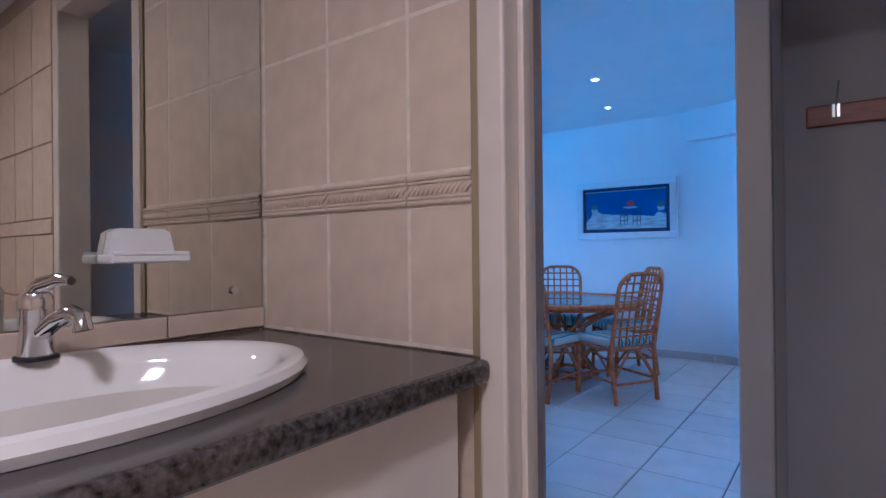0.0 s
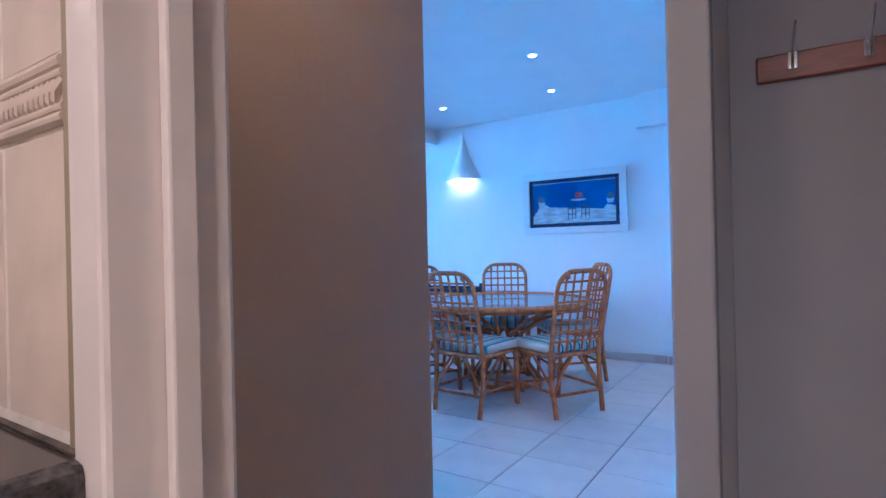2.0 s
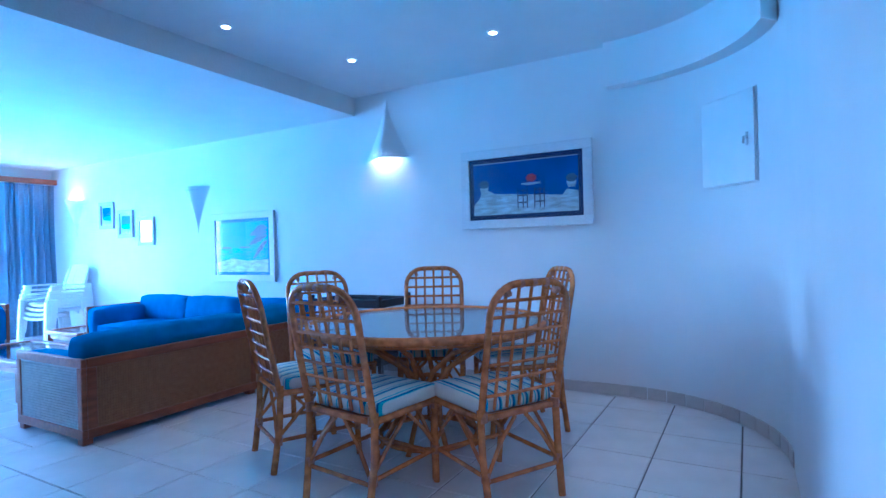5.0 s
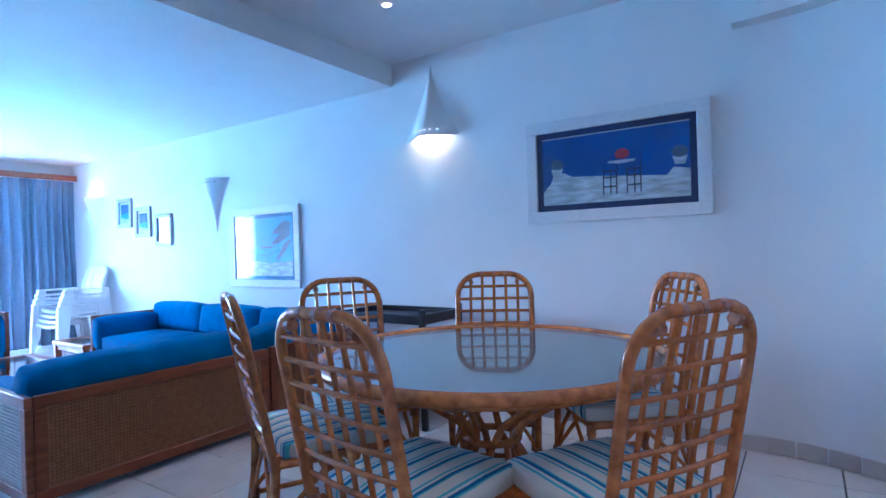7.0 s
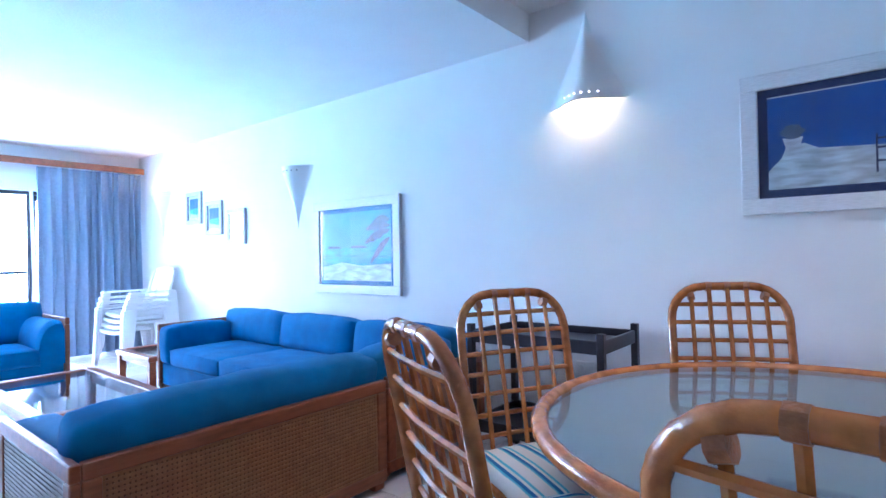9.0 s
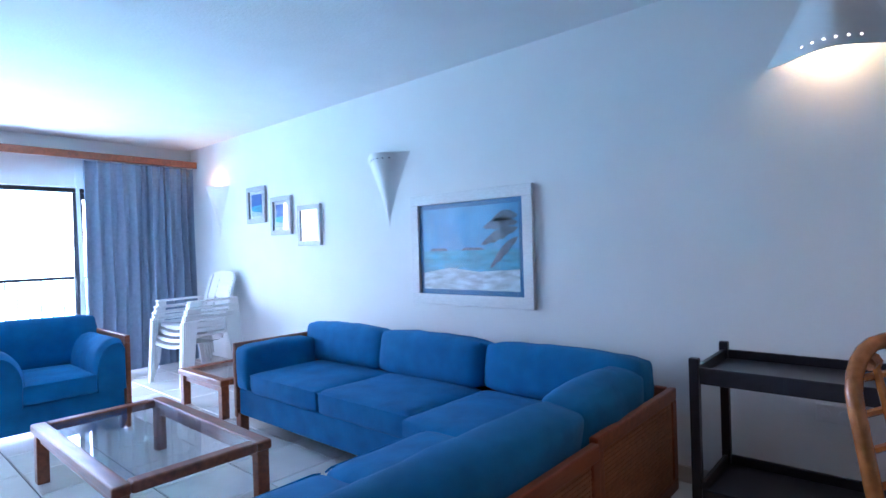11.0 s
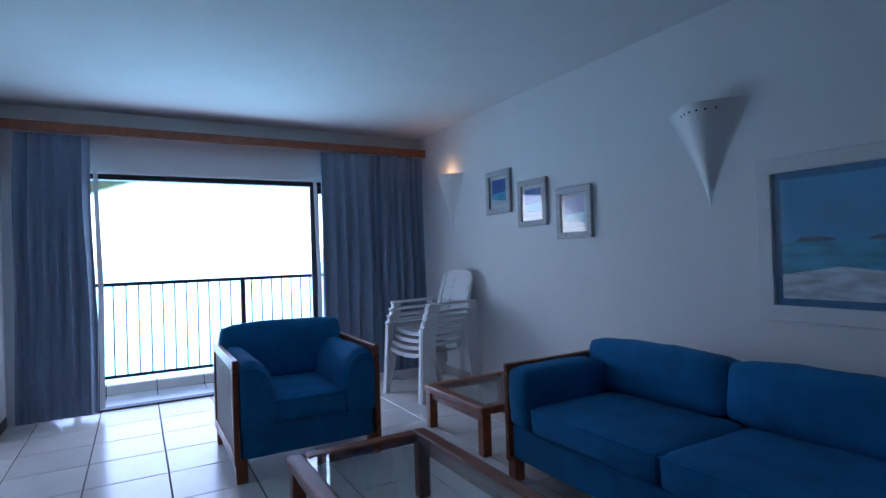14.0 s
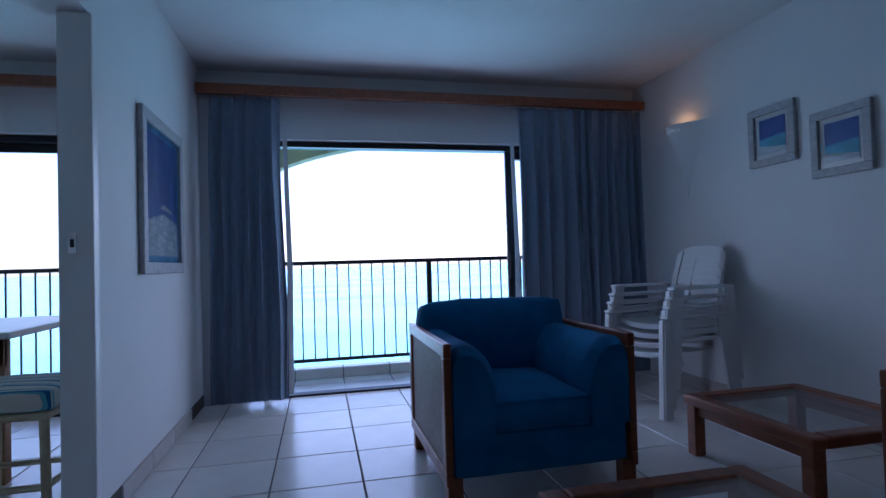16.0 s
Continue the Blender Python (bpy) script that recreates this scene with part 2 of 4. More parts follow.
def prism(outline, axis, a, b):
    """A flat outline (pairs) pushed from a to b along axis."""
    bm = bmesh.new()

    def at(p, d):
        return {"x": (d, p[0], p[1]), "y": (p[0], d, p[1]), "z": (p[0], p[1], d)}[axis]
    lo = [bm.verts.new(at(p, a)) for p in outline]
    hi = [bm.verts.new(at(p, b)) for p in outline]
    n = len(outline)
    for i in range(n):
        bm.faces.new((lo[i], lo[(i + 1) % n], hi[(i + 1) % n], hi[i]))
    bm.faces.new(reversed(lo))
    bm.faces.new(hi)
    bmesh.ops.recalc_face_normals(bm, faces=bm.faces)
    return bm


def cushion(x0, x1, y0, y1, z0, z1, puff=0.03, n=9, sag=0.0, seed=1):
    """A stuffed block: a rounded box swollen in its middle, with soft creases."""
    bm = bmesh.new()
    bmesh.ops.create_cube(bm, size=2)
    bmesh.ops.subdivide_edges(bm, edges=bm.edges[:], cuts=n, use_grid_fill=True)
    h = Vector(((x1 - x0) / 2, (y1 - y0) / 2, (z1 - z0) / 2))
    c = Vector(((x0 + x1) / 2, (y0 + y1) / 2, (z0 + z1) / 2))
    rad = min(h) * 0.42
    for v in bm.verts:
        u = v.co.copy()
        p = Vector((u.x * h.x, u.y * h.y, u.z * h.z))
        core = Vector([max(-h[i] + rad, min(h[i] - rad, p[i])) for i in range(3)])
        d = p - core
        if d.length > 1e-6:
            p = core + d.normalized() * min(rad, d.length if min(abs(abs(d[i])) for i in range(3)) == 0 else rad)
        for i in range(3):
            j, k = (i + 1) % 3, (i + 2) % 3
            if abs(u[i]) > 0.99:
                p[i] += math.copysign(puff * (1 - u[j] ** 2) * (1 - u[k] ** 2), u[i])
        q = p * 7 + Vector((seed * 3.1, seed * 1.7, 0))
        p += p.normalized() * (0.008 * noise.noise(q) + 0.004 * noise.noise(q * 2.7)) + Vector((0, 0, -sag * (1 - u.x ** 2) if u.z > 0 else 0))
        v.co = p + c
    return bm


def part(name, bm, mat, parent=None, label="", smooth=False):
    me = bpy.data.meshes.new(name)
    if smooth:
        for f in bm.faces:
            f.smooth = True
    bm.to_mesh(me)
    bm.free()
    me.materials.append(mat)
    if smooth:
        me.set_sharp_from_angle(angle=radians(42))
    ob = new(name, me)
    ob.parent = parent
    if label:
        ob["label"] = label
    return ob


def thing(name, place, label, category, group=""):
    ob = new(name)
    ob.empty_display_size = 0.1
    ob.matrix_world = place
    return tagged(ob, label, category, group)


def structure(name, bm, mat, label="", category="wall", smooth=False):
    return tagged(part(name, bm, mat, None, label, smooth), label, category, "", "structure")


# ---- the large structure ----
NORTH, SOUTH, WEST, HIGH, LOW = 6.63, 3.0, -9.55, 2.68, 2.5
floor = structure("floor", box(-9.7, 1.5, -1.5, 7.0, -0.12, -0.006), GROUT, "dark grout bed of the tiled floor", "floor")
wall_north = structure("wall_north", box(WEST - 0.2, -1.1, NORTH, NORTH + 0.2, -0.1, 2.8), PLASTER, "long white plastered wall with pictures", "wall")

# rounded corner of the dining area and its east wall
CX, CY, CR = -1.1, 5.63, 1.0
arc = [(CX + CR * math.sin(a), CY + CR * math.cos(a)) for a in [i * math.pi / 32 for i in range(17)]]
arc_out = [(CX + (CR + 0.2) * math.sin(a), CY + (CR + 0.2) * math.cos(a)) for a in [i * math.pi / 32 for i in range(17)]]
structure("wall_curved", prism(arc + arc_out[::-1], "z", -0.1, 2.8), PLASTER, "white plastered wall curving round the corner", "wall", True)
structure("wall_east", box(-0.10, -0.052, 2.66, CY, -0.1, 2.8), PLASTER, "white plastered wall beside the hall", "wall")
# edge and coat-rack wall take the colour with the shade painted in
structure("wall_east_end", box(-0.162, -0.05, 2.6, 2.66, -0.1, 2.8, 0.008), SHADEGREY, "rounded plaster edge of the hall opening", "wall")
structure("wall_coat_rack", box(-0.05, 1.5, 3.06, 3.2, -0.1, 2.8), SHADEGREY, "hall wall with a coat rack, bluish shade put into its colour", "wall")
soffit_in = [(CX - 0.10 + (CR + 0.02) * math.sin(a), CY - 0.10 + CR * math.cos(a)) for a in [i * math.pi / 32 for i in range(15)]]
soffit_out = [(CX - 0.10 + (CR + 0.12) * math.sin(a), CY + (CR + 0.1) * math.cos(a)) for a in [i * math.pi / 32 for i in range(15)]]
structure("soffit", prism(soffit_in + soffit_out[::-1], "z", 2.35, 2.7), PLASTER, "white boxed-in bulkhead under the ceiling", "bulkhead", True)

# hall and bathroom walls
# west wall wears the warm-light colour, not a paint of its own
structure("wall_hall_west", box(-1.06, -0.83, 1.33, 2.39, -0.1, 2.8, 0.006), WARMLIT, "hall wall with warm lamp light put into its colour", "wall")
structure("wall_hall_east", box(1.3, 1.5, -1.5, 3.06, -0.1, 2.8), DIMHALL, "hall wall with dim warm shade put into its colour", "wall")
structure("wall_bath_north", box(-1.2, -0.39, 1.2337, 1.33, -0.1, 2.8), BATHGROUT, "grout bed behind beige wall tiles", "wall")
structure("wall_bath_east", box(0.42, 1.3, 1.23, 1.33, -0.1, 2.8), DIMHALL, "painted bathroom wall", "wall")
structure("wall_bath_west", box(-1.25, -1.075, -1.5, 1.245, -0.1, 2.8), BATHTILE, "beige tiled wall behind the mirror", "wall")
structure("wall_bath_south", box(-1.25, 1.5, -1.7, -1.3, -0.1, 2.8), BATHTILE, "beige tiled bathroom wall", "wall")
structure("bath_lintel", box(-0.385, 0.42, 1.236, 1.33, 2.302, 2.8), DIMHALL, "wall above the bathroom door", "wall")
structure("ceiling_hall", box(-1.25, 1.5, -1.7, 3.2, 2.45, 2.6), CEIL, "white hall and bathroom ceiling", "ceiling")
door_frame = structure("door_frame", box(-0.388, -0.330, 1.222, 1.345, 0, 2.30, 0.006), PAINTED, "cream painted wooden door frame", "door frame")
structure("door_frame_side", box(0.362, 0.419, 1.222, 1.345, 0, 2.30, 0.006), PAINTED, "cream painted wooden door frame", "door frame")
structure("door_frame_top", box(-0.329, 0.361, 1.226, 1.340, 2.24, 2.30, 0.005), PAINTED, "cream painted head of the door frame", "door frame")
structure("tile_edge_strip", box(-0.405, -0.388, 1.226, 1.245, 0, 2.45, 0.003), material("olive_trim", (0.30, 0.24, 0.13), 0.5), "olive wooden edge strip beside the tiles", "trim")

# south side
structure("wall_south_dining", box(-3.4, -1.06, 2.19, 2.39, -0.1, 2.8), PLASTER, "white plastered wall", "wall")
structure("wall_south_return", box(-3.6, -3.4, 2.19, SOUTH, -0.1, 2.8), PLASTER, "white plastered return wall", "wall")
structure("wall_south_middle", box(-6.86, -3.4, SOUTH - 0.18, SOUTH, -0.1, 2.8), PLASTER, "white plastered wall", "wall")
structure("wall_south_window", box(WEST, -7.64, SOUTH - 0.10, SOUTH, -0.1, 2.8), PLASTER, "white plastered wall beside the window", "wall")
structure("kitchen_lintel", box(-7.64, -6.86, SOUTH - 0.18, SOUTH, 2.02, 2.8), PLASTER, "wall above the kitchen opening", "wall")
structure("wall_kitchen_south", box(WEST, -5.2, -0.5, -0.3, -0.1, 2.8), PLASTER, "white kitchen wall", "wall")
structure("wall_kitchen_east", box(-5.4, -5.2, -0.3, SOUTH - 0.18, -0.1, 2.8), PLASTER, "white kitchen wall", "wall")
structure("ceiling_kitchen", box(WEST, -5.2, -0.5, SOUTH - 0.18, LOW, LOW + 0.15), CEIL, "white kitchen ceiling", "ceiling")

# ceilings: the living part is lower, with a step at its edge
structure("ceiling_living", box(WEST - 0.2, -3.65, SOUTH - 0.05, NORTH + 0.1, LOW, 2.85), CEIL, "white rough-plastered living room ceiling", "ceiling")
structure("ceiling_dining", box(-3.66, 0.1, 2.19, NORTH + 0.1, HIGH, 2.85), CEIL, "white dining ceiling with downlights", "ceiling")
structure("lintel_hall", box(-0.9, -0.052, 2.39, 2.6, 2.46, 2.8), PLASTER, "plaster beam over the hall opening", "wall")

# window wall
structure("wall_west_south", box(WEST - 0.18, WEST, 2.3, 3.30, -0.1, 2.85), PLASTER, "white wall beside the sliding door", "wall")
structure("wall_west_north", box(WEST - 0.18, WEST, 6.2, NORTH, -0.1, 2.85), PLASTER, "white wall beside the sliding door", "wall")
structure("wall_west_top", box(WEST - 0.18, WEST, 3.30, 6.2, 1.99, 2.85), PLASTER, "white wall above the sliding door", "wall")
structure("wall_west_kitchen_top", box(WEST - 0.18, WEST, 0.3, 2.3, 1.99, 2.85), PLASTER, "white wall above the kitchen sliding door", "wall")
structure("wall_west_kitchen", box(WEST - 0.18, WEST, -0.5, 0.3, -0.1, 2.85), PLASTER, "white kitchen wall", "wall")


def sliding_door(name, y0, y1, panel, label):
    top = 1.985
    d = tagged(new(name), label, "sliding door", "", "structure")
    d.matrix_world = pose(WEST - 0.09, 0, 0)
    w = 0.05
    part("frame_side", box(-0.05, 0.05, y0, y0 + w, 0, top, 0.004), BLACKMETAL, d)
    part("frame_side", box(-0.05, 0.05, y1 - w, y1, 0, top, 0.004), BLACKMETAL, d)
    part("frame_head", box(-0.05, 0.05, y0 + w, y1 - w, top - 0.045, top, 0.004), BLACKMETAL, d)
    part("track", box(-0.05, 0.05, y0 + w, y1 - w, -0.004, 0.016, 0.003), BLACKMETAL, d)
    for k, (a, b, dx) in enumerate(panel):
        p = part("panel_stile", box(dx - 0.014, dx + 0.014, a, a + 0.06, 0.018, top - 0.046, 0.004), BLACKMETAL, d)
        part("panel_stile", box(dx - 0.014, dx + 0.014, b - 0.06, b, 0.018, top - 0.046, 0.004), BLACKMETAL, d)
        part("panel_rail", box(dx - 0.014, dx + 0.014, a + 0.06, b - 0.06, 0.018, 0.09, 0.004), BLACKMETAL, d)
        part("panel_rail", box(dx - 0.014, dx + 0.014, a + 0.06, b - 0.06, top - 0.11, top - 0.046, 0.004), BLACKMETAL, d)
        g = part("pane", box(dx - 0.003, dx + 0.003, a + 0.055, b - 0.055, 0.085, top - 0.105), GLASS, d)
        g.visible_shadow = False
    return d


living_door = sliding_door("door_1", 3.42, 6.15, [(5.42, 6.10, 0.02), (5.46, 6.10, -0.022)], "dark bronze aluminium sliding balcony door, slid open")
part("pull_handle", box(0.034, 0.052, 5.43, 5.455, 0.86, 1.06, 0.006), BLACKMETAL, living_door)
sliding_door("door_2", 0.4, 2.25, [(0.45, 1.42, 0.02), (1.36, 2.2, -0.022)], "dark bronze aluminium sliding door of the kitchen")

# balcony
balcony = structure("balcony", box(-10.45, WEST - 0.15, -1.5, 8.5, -0.25, -0.008), GROUT, "balcony slab under pale tiles", "balcony")
structure("balcony_ceiling", box(-10.6, WEST - 0.18, -1.5, 8.5, 2.42, 2.6), ARCHPAINT, "ochre painted balcony soffit", "ceiling")
kerb = structure("balcony_kerb", box(-10.36, -10.22, -1.5, 8.5, -0.008, 0.085), GROUT, "low balcony kerb under tiles", "kerb")


def arch_wall(y0, y1, spring, rise):
    c, h = (y0 + y1) / 2, (y1 - y0) / 2
    pts = [(c - h * math.cos(i * math.pi / 40), spring + rise * math.sin(i * math.pi / 40)) for i in range(41)]
    return prism([(y0, 2.9)] + pts + [(y1, 2.9)], "x", -10.62, -10.45)


structure("arch_living", arch_wall(3.05, 7.6, 1.45, 0.78), ARCHPAINT, "shallow ochre arch over the balcony", "arch", True)
structure("arch_kitchen", arch_wall(-1.6, 2.75, 1.45, 0.78), ARCHPAINT, "shallow ochre arch over the balcony", "arch", True)
structure("balcony_pier", box(-10.62, -10.45, 2.75, 3.05, -0.25, 2.9), ARCHPAINT, "ochre pier between the arches", "pier")
sea = structure("water", box(-3000, -14, -2500, 2500, -9.2, -9.0), SEA, "pale turquoise tropical sea reaching the horizon", "sea")
structure("ground", box(-14, 60, -60, 60, -9.4, -9.1), material("sand", (0.45, 0.40, 0.30), 0.9), "pale sandy ground below the building", "ground")

rail = thing("balcony_railing", pose(-10.29, 0, 0.085), "dark metal balcony railing with slim upright bars", "railing")
part("top_rail", box(-0.022, 0.022, -1.5, 8.5, 0.93, 0.965, 0.005), BLACKMETAL, rail)
part("bottom_rail", box(-0.015, 0.015, -1.5, 8.5, 0.055, 0.085, 0.004), BLACKMETAL, rail)
bar = None
for i in range(95):
    y = -1.45 + i * 0.105
    if bar is None:
        bar = part("baluster", box(-0.006, 0.006, -0.006, 0.006, 0.084, 0.931), BLACKMETAL, rail)
        bar.location.y = y
    else:
        o = bar.copy()
        scene.collection.objects.link(o)
        o.location.y = y
for y in (-0.9, 0.95, 2.9, 4.87, 6.7):
    part("post", box(-0.02, 0.02, y - 0.02, y + 0.02, 0.0, 0.931, 0.003), BLACKMETAL, rail)

# opening of the kitchen: white sliding leaf edge with its lock
jamb = structure("kitchen_door_jamb", box(-7.635, -7.58, SOUTH - 0.11, SOUTH + 0.012, 0, 2.018, 0.005), WHITEPAINT, "white painted jamb of the kitchen opening", "door frame")
lock = part("lock", box(-7.5795, -7.574, SOUTH - 0.075, SOUTH - 0.045, 1.08, 1.16, 0.002), CHROME, jamb, "small chrome lock plate")
part("keyhole", box(-7.5735, -7.572, SOUTH - 0.066, SOUTH - 0.053, 1.105, 1.135), HOLE, lock)
door_stop = structure("door_stop", box(-0.3295, -0.316, 1.272, 1.30, 0, 2.238, 0.003), PAINTED, "cream painted door stop strip", "trim")
hall_fitting = thing("hall_ceiling_light", pose(-0.45, 1.62, 2.45), "small round white hall ceiling light", "ceiling light")
part("base", lathe([(0.09, -0.001), (0.09, -0.012), (0.07, -0.02)], 24), WHITEPAINT, hall_fitting)
structure("wall_east_core", box(-0.0515, 0.12, 3.2, CY, -0.1, 2.8), PLASTER, "solid core of the white wall", "wall")


# ---- dining area ----
def rounded_path(w, z0, z1, r, lean, n=6):
    """Inverted U in the local xz plane, leaning back along -y as it rises."""
    pts = [(-w, z0), (-w, z1 - r)]
    pts += [(-w + r - r * math.cos(a), z1 - r + r * math.sin(a)) for a in [i * math.pi / 2 / n for i in range(1, n + 1)]]
    pts += [(w - r + r * math.sin(a), z1 - r + r * math.cos(a)) for a in [i * math.pi / 2 / n for i in range(0, n + 1)]]
    pts += [(w, z1 - r), (w, z0)]
    return [(x, -0.225 - lean * max(0, z - 0.42) ** 1.15, z) for x, z in pts]


def rattan_chair(place):
    """Front towards +y, seat 0.45 high."""
    c = thing("dining_chair", place, "rattan dining chair with lattice back and striped blue cushion", "chair", "rattan chairs round the dining table")
    lean, top, w = 0.22, 1.012, 0.215
    part("back_frame", tube(rounded_path(w, 0.40, top, 0.13, lean), 0.0165, 9), RATTAN, c, smooth=True)
    back_y = lambda z: -0.225 - lean * max(0, z - 0.42) ** 1.15
    for x in (-0.137, -0.069, 0.0, 0.069, 0.137):
        zt = top - 0.004 - (0.035 if abs(x) > 0.1 else 0.0)
        part("back_upright", tube([(x, back_y(z) + 0.007, z) for z in (0.45, 0.62, 0.8, zt)], 0.0085, 6), RATTAN, c, smooth=True)
        part("binding", tube([(x - 0.011, back_y(zt) - 0.001, zt + 0.003 - (0.006 if x < -0.1 else 0)), (x + 0.011, back_y(zt) - 0.001, zt + 0.003 - (0.006 if x > 0.1 else 0))], 0.0188, 8), BINDING, c, smooth=True)
    for k in range(7):
        z = 0.52 + k * 0.07
        part("back_bar", tube([(-w, back_y(z), z), (-0.07, back_y(z) - 0.012, z), (0.07, back_y(z) - 0.012, z), (w, back_y(z), z)], 0.0085, 6), RATTAN, c, smooth=True)
    for x in (-1, 1):
        part("rear_leg", tube([(x * w, -0.225, 0.46), (x * w, -0.235, 0.25), (x * 0.205, -0.27, 0.0)], 0.0175, 9), RATTAN, c, smooth=True)
        part("front_leg", tube([(x * 0.215, 0.20, 0.42), (x * 0.21, 0.205, 0.22), (x * 0.20, 0.22, 0.0)], 0.0165, 9), RATTAN, c, smooth=True)
        part("side_stretcher", tube([(x * 0.207, -0.24, 0.17), (x * 0.207, 0.21, 0.17)], 0.011, 7), RATTAN, c, smooth=True)
        part("side_brace", tube([(x * 0.207, -0.24, 0.19), (x * 0.21, -0.13, 0.30), (x * 0.212, -0.02, 0.40)], 0.010, 6), RATTAN, c, smooth=True)
        part("side_brace", tube([(x * 0.207, 0.205, 0.19), (x * 0.21, 0.11, 0.30), (x * 0.212, 0.0, 0.40)], 0.010, 6), RATTAN, c, smooth=True)
        part("front_brace", tube([(x * 0.20, 0.205, 0.19), (x * 0.12, 0.207, 0.32), (x * 0.03, 0.207, 0.405)], 0.010, 6), RATTAN, c, smooth=True)
        part("rear_brace", tube([(x * 0.20, -0.245, 0.17), (x * 0.12, -0.235, 0.30), (x * 0.03, -0.23, 0.405)], 0.010, 6), RATTAN, c, smooth=True)
        for y, z in ((-0.232, 0.43), (0.2, 0.40), (-0.24, 0.17), (0.21, 0.17)):
            part("binding", tube([(x * 0.207, y, z - 0.022), (x * 0.207, y, z + 0.022)], 0.0215, 8), BINDING, c, smooth=True)
    part("front_stretcher", tube([(-0.205, 0.21, 0.15), (0.205, 0.21, 0.15)], 0.011, 7), RATTAN, c, smooth=True)
    part("rear_stretcher", tube([(-0.205, -0.245, 0.15), (0.205, -0.245, 0.15)], 0.011, 7), RATTAN, c, smooth=True)
    ring = [(-0.21, -0.225, 0.42), (0.21, -0.225, 0.42), (0.22, 0.20, 0.42), (-0.22, 0.20, 0.42)]
    for a, b in zip(ring, ring[1:] + ring[:1]):
        part("seat_rail", tube([a, b], 0.0165, 8), RATTAN, c, smooth=True)
    part("seat_base", box(-0.20, 0.20, -0.215, 0.195, 0.412, 0.428, 0.004), BINDING, c)
    part("cushion", cushion(-0.215, 0.215, -0.20, 0.225, 0.43, 0.50, 0.014), STRIPES, c, "blue, turquoise and cream striped cushion", smooth=True)
    return c


TX, TY, TR = -2.03, 5.24, 0.72
chairs = [(-1.895, 4.52, -7), (-1.40, 4.80, 60), (-1.63, 5.68, 131), (-2.27, 5.71, -153), (-2.74, 5.18, -121), (-2.54, 4.74, -28)]
first = None
for x, y, a in chairs:
    m = pose(x, y, 0.002, 0, 0, a)
    first = copy_thing(first, m) if first else rattan_chair(m)

table = thing("dining_table", pose(TX, TY, 0.002), "round rattan dining table with grey glass top", "table")
circle = lambda r, z, n=48: [(r * math.cos(i * math.tau / n), r * math.sin(i * math.tau / n), z) for i in range(n)]
part("table_rim", tube(circle(TR, 0.715), 0.024, 10, True), RATTAN, table, smooth=True)
part("lower_rim", tube(circle(TR - 0.03, 0.685), 0.013, 8, True), RATTAN, table, smooth=True)
part("glass_top", lathe([(TR - 0.03, 0.716), (TR - 0.022, 0.719), (TR - 0.022, 0.725), (TR - 0.03, 0.728)], 48), TABLEGLASS, table, "grey tinted glass top")
part("under_panel", lathe([(TR - 0.015, 0.700), (TR - 0.015, 0.706)], 48), material("grey_backing", (0.46, 0.50, 0.52), 0.5), table)
part("base_ring", tube(circle(0.30, 0.03, 32), 0.017, 8, True), RATTAN, table, smooth=True)
part("middle_ring", tube(circle(0.115, 0.36, 24), 0.015, 8, True), RATTAN, table, smooth=True)
for k in range(9):
    a = k * math.tau / 9
    at = lambda r, z, b=0.0: (r * math.cos(a + b), r * math.sin(a + b), z)
    part("leg", tube([at(0.33, 0.0), at(0.22, 0.14), at(0.10, 0.34, 0.3), at(0.15, 0.44, 0.6), at(0.36, 0.58, 0.8), at(0.64, 0.68, 0.85)], 0.016, 8), RATTAN, table, smooth=True)

# dark tray trolley by the wall
trolley = thing("serving_trolley", pose(-3.32, 6.22, 0.002), "black painted wooden serving trolley with raised tray edge", "trolley")
for x in (-0.37, 0.37):
    for y in (-0.22, 0.22):
        part("post", box(x - 0.018, x + 0.018, y - 0.018, y + 0.018, 0, 0.78, 0.004), BLACKWOOD, trolley)
for z in (0.22, 0.70):
    part("shelf", box(-0.355, 0.355, -0.205, 0.205, z - 0.008, z + 0.008, 0.003), BLACKWOOD, trolley)
    for y in (-0.22, 0.22):
        part("edge_rail", box(-0.352, 0.352, y - 0.009, y + 0.009, z - 0.02, z + 0.045, 0.004), BLACKWOOD, trolley)
    for x in (-0.37, 0.37):
        part("edge_rail", box(x - 0.009, x + 0.009, -0.202, 0.202, z - 0.02, z + 0.045, 0.004), BLACKWOOD, trolley)


# ---- pictures ----
def picture(name, place, w, h, border, frame_mat, label, mat_width, mat_mat):
    """Hangs with its back on the local y = 0 plane, facing -y, centred."""
    p = thing(name, place, label, "picture")
    a, b = w / 2, h / 2
    d = -0.03
    for x0, x1, z0, z1 in ((-a, a, b - border, b), (-a, a, -b, -b + border), (-a, -a + border, -b + border, b - border), (a - border, a, -b + border, b - border)):
        part("frame_side", box(x0, x1, d, -0.001, z0, z1, 0.005), frame_mat, p)
    part("mat", box(-a + border, a - border, -0.010, -0.003, -b + border, b - border), mat_mat, p)
    g = part("glass", box(-a + border, a - border, -0.021, -0.019, -b + border, b - border), GLASS, p)
    g.visible_shadow = False
    return p, (-a + border + mat_width, a - border - mat_width, -b + border + mat_width, b - border - mat_width)


def blot(outline, depth):
    return prism(outline, "y", -depth, -depth + 0.0012)


terrace, (l, r, b, t) = picture("terrace_picture", pose(-1.893, NORTH, 1.662), 1.147, 0.674, 0.075, FRAMEWHITE, "white-framed picture of a terrace table above the sea", 0.04, MATBLUE)
part("print_sea", box(l, r, -0.0115, -0.0103, b, t), SEABLUE, terrace)
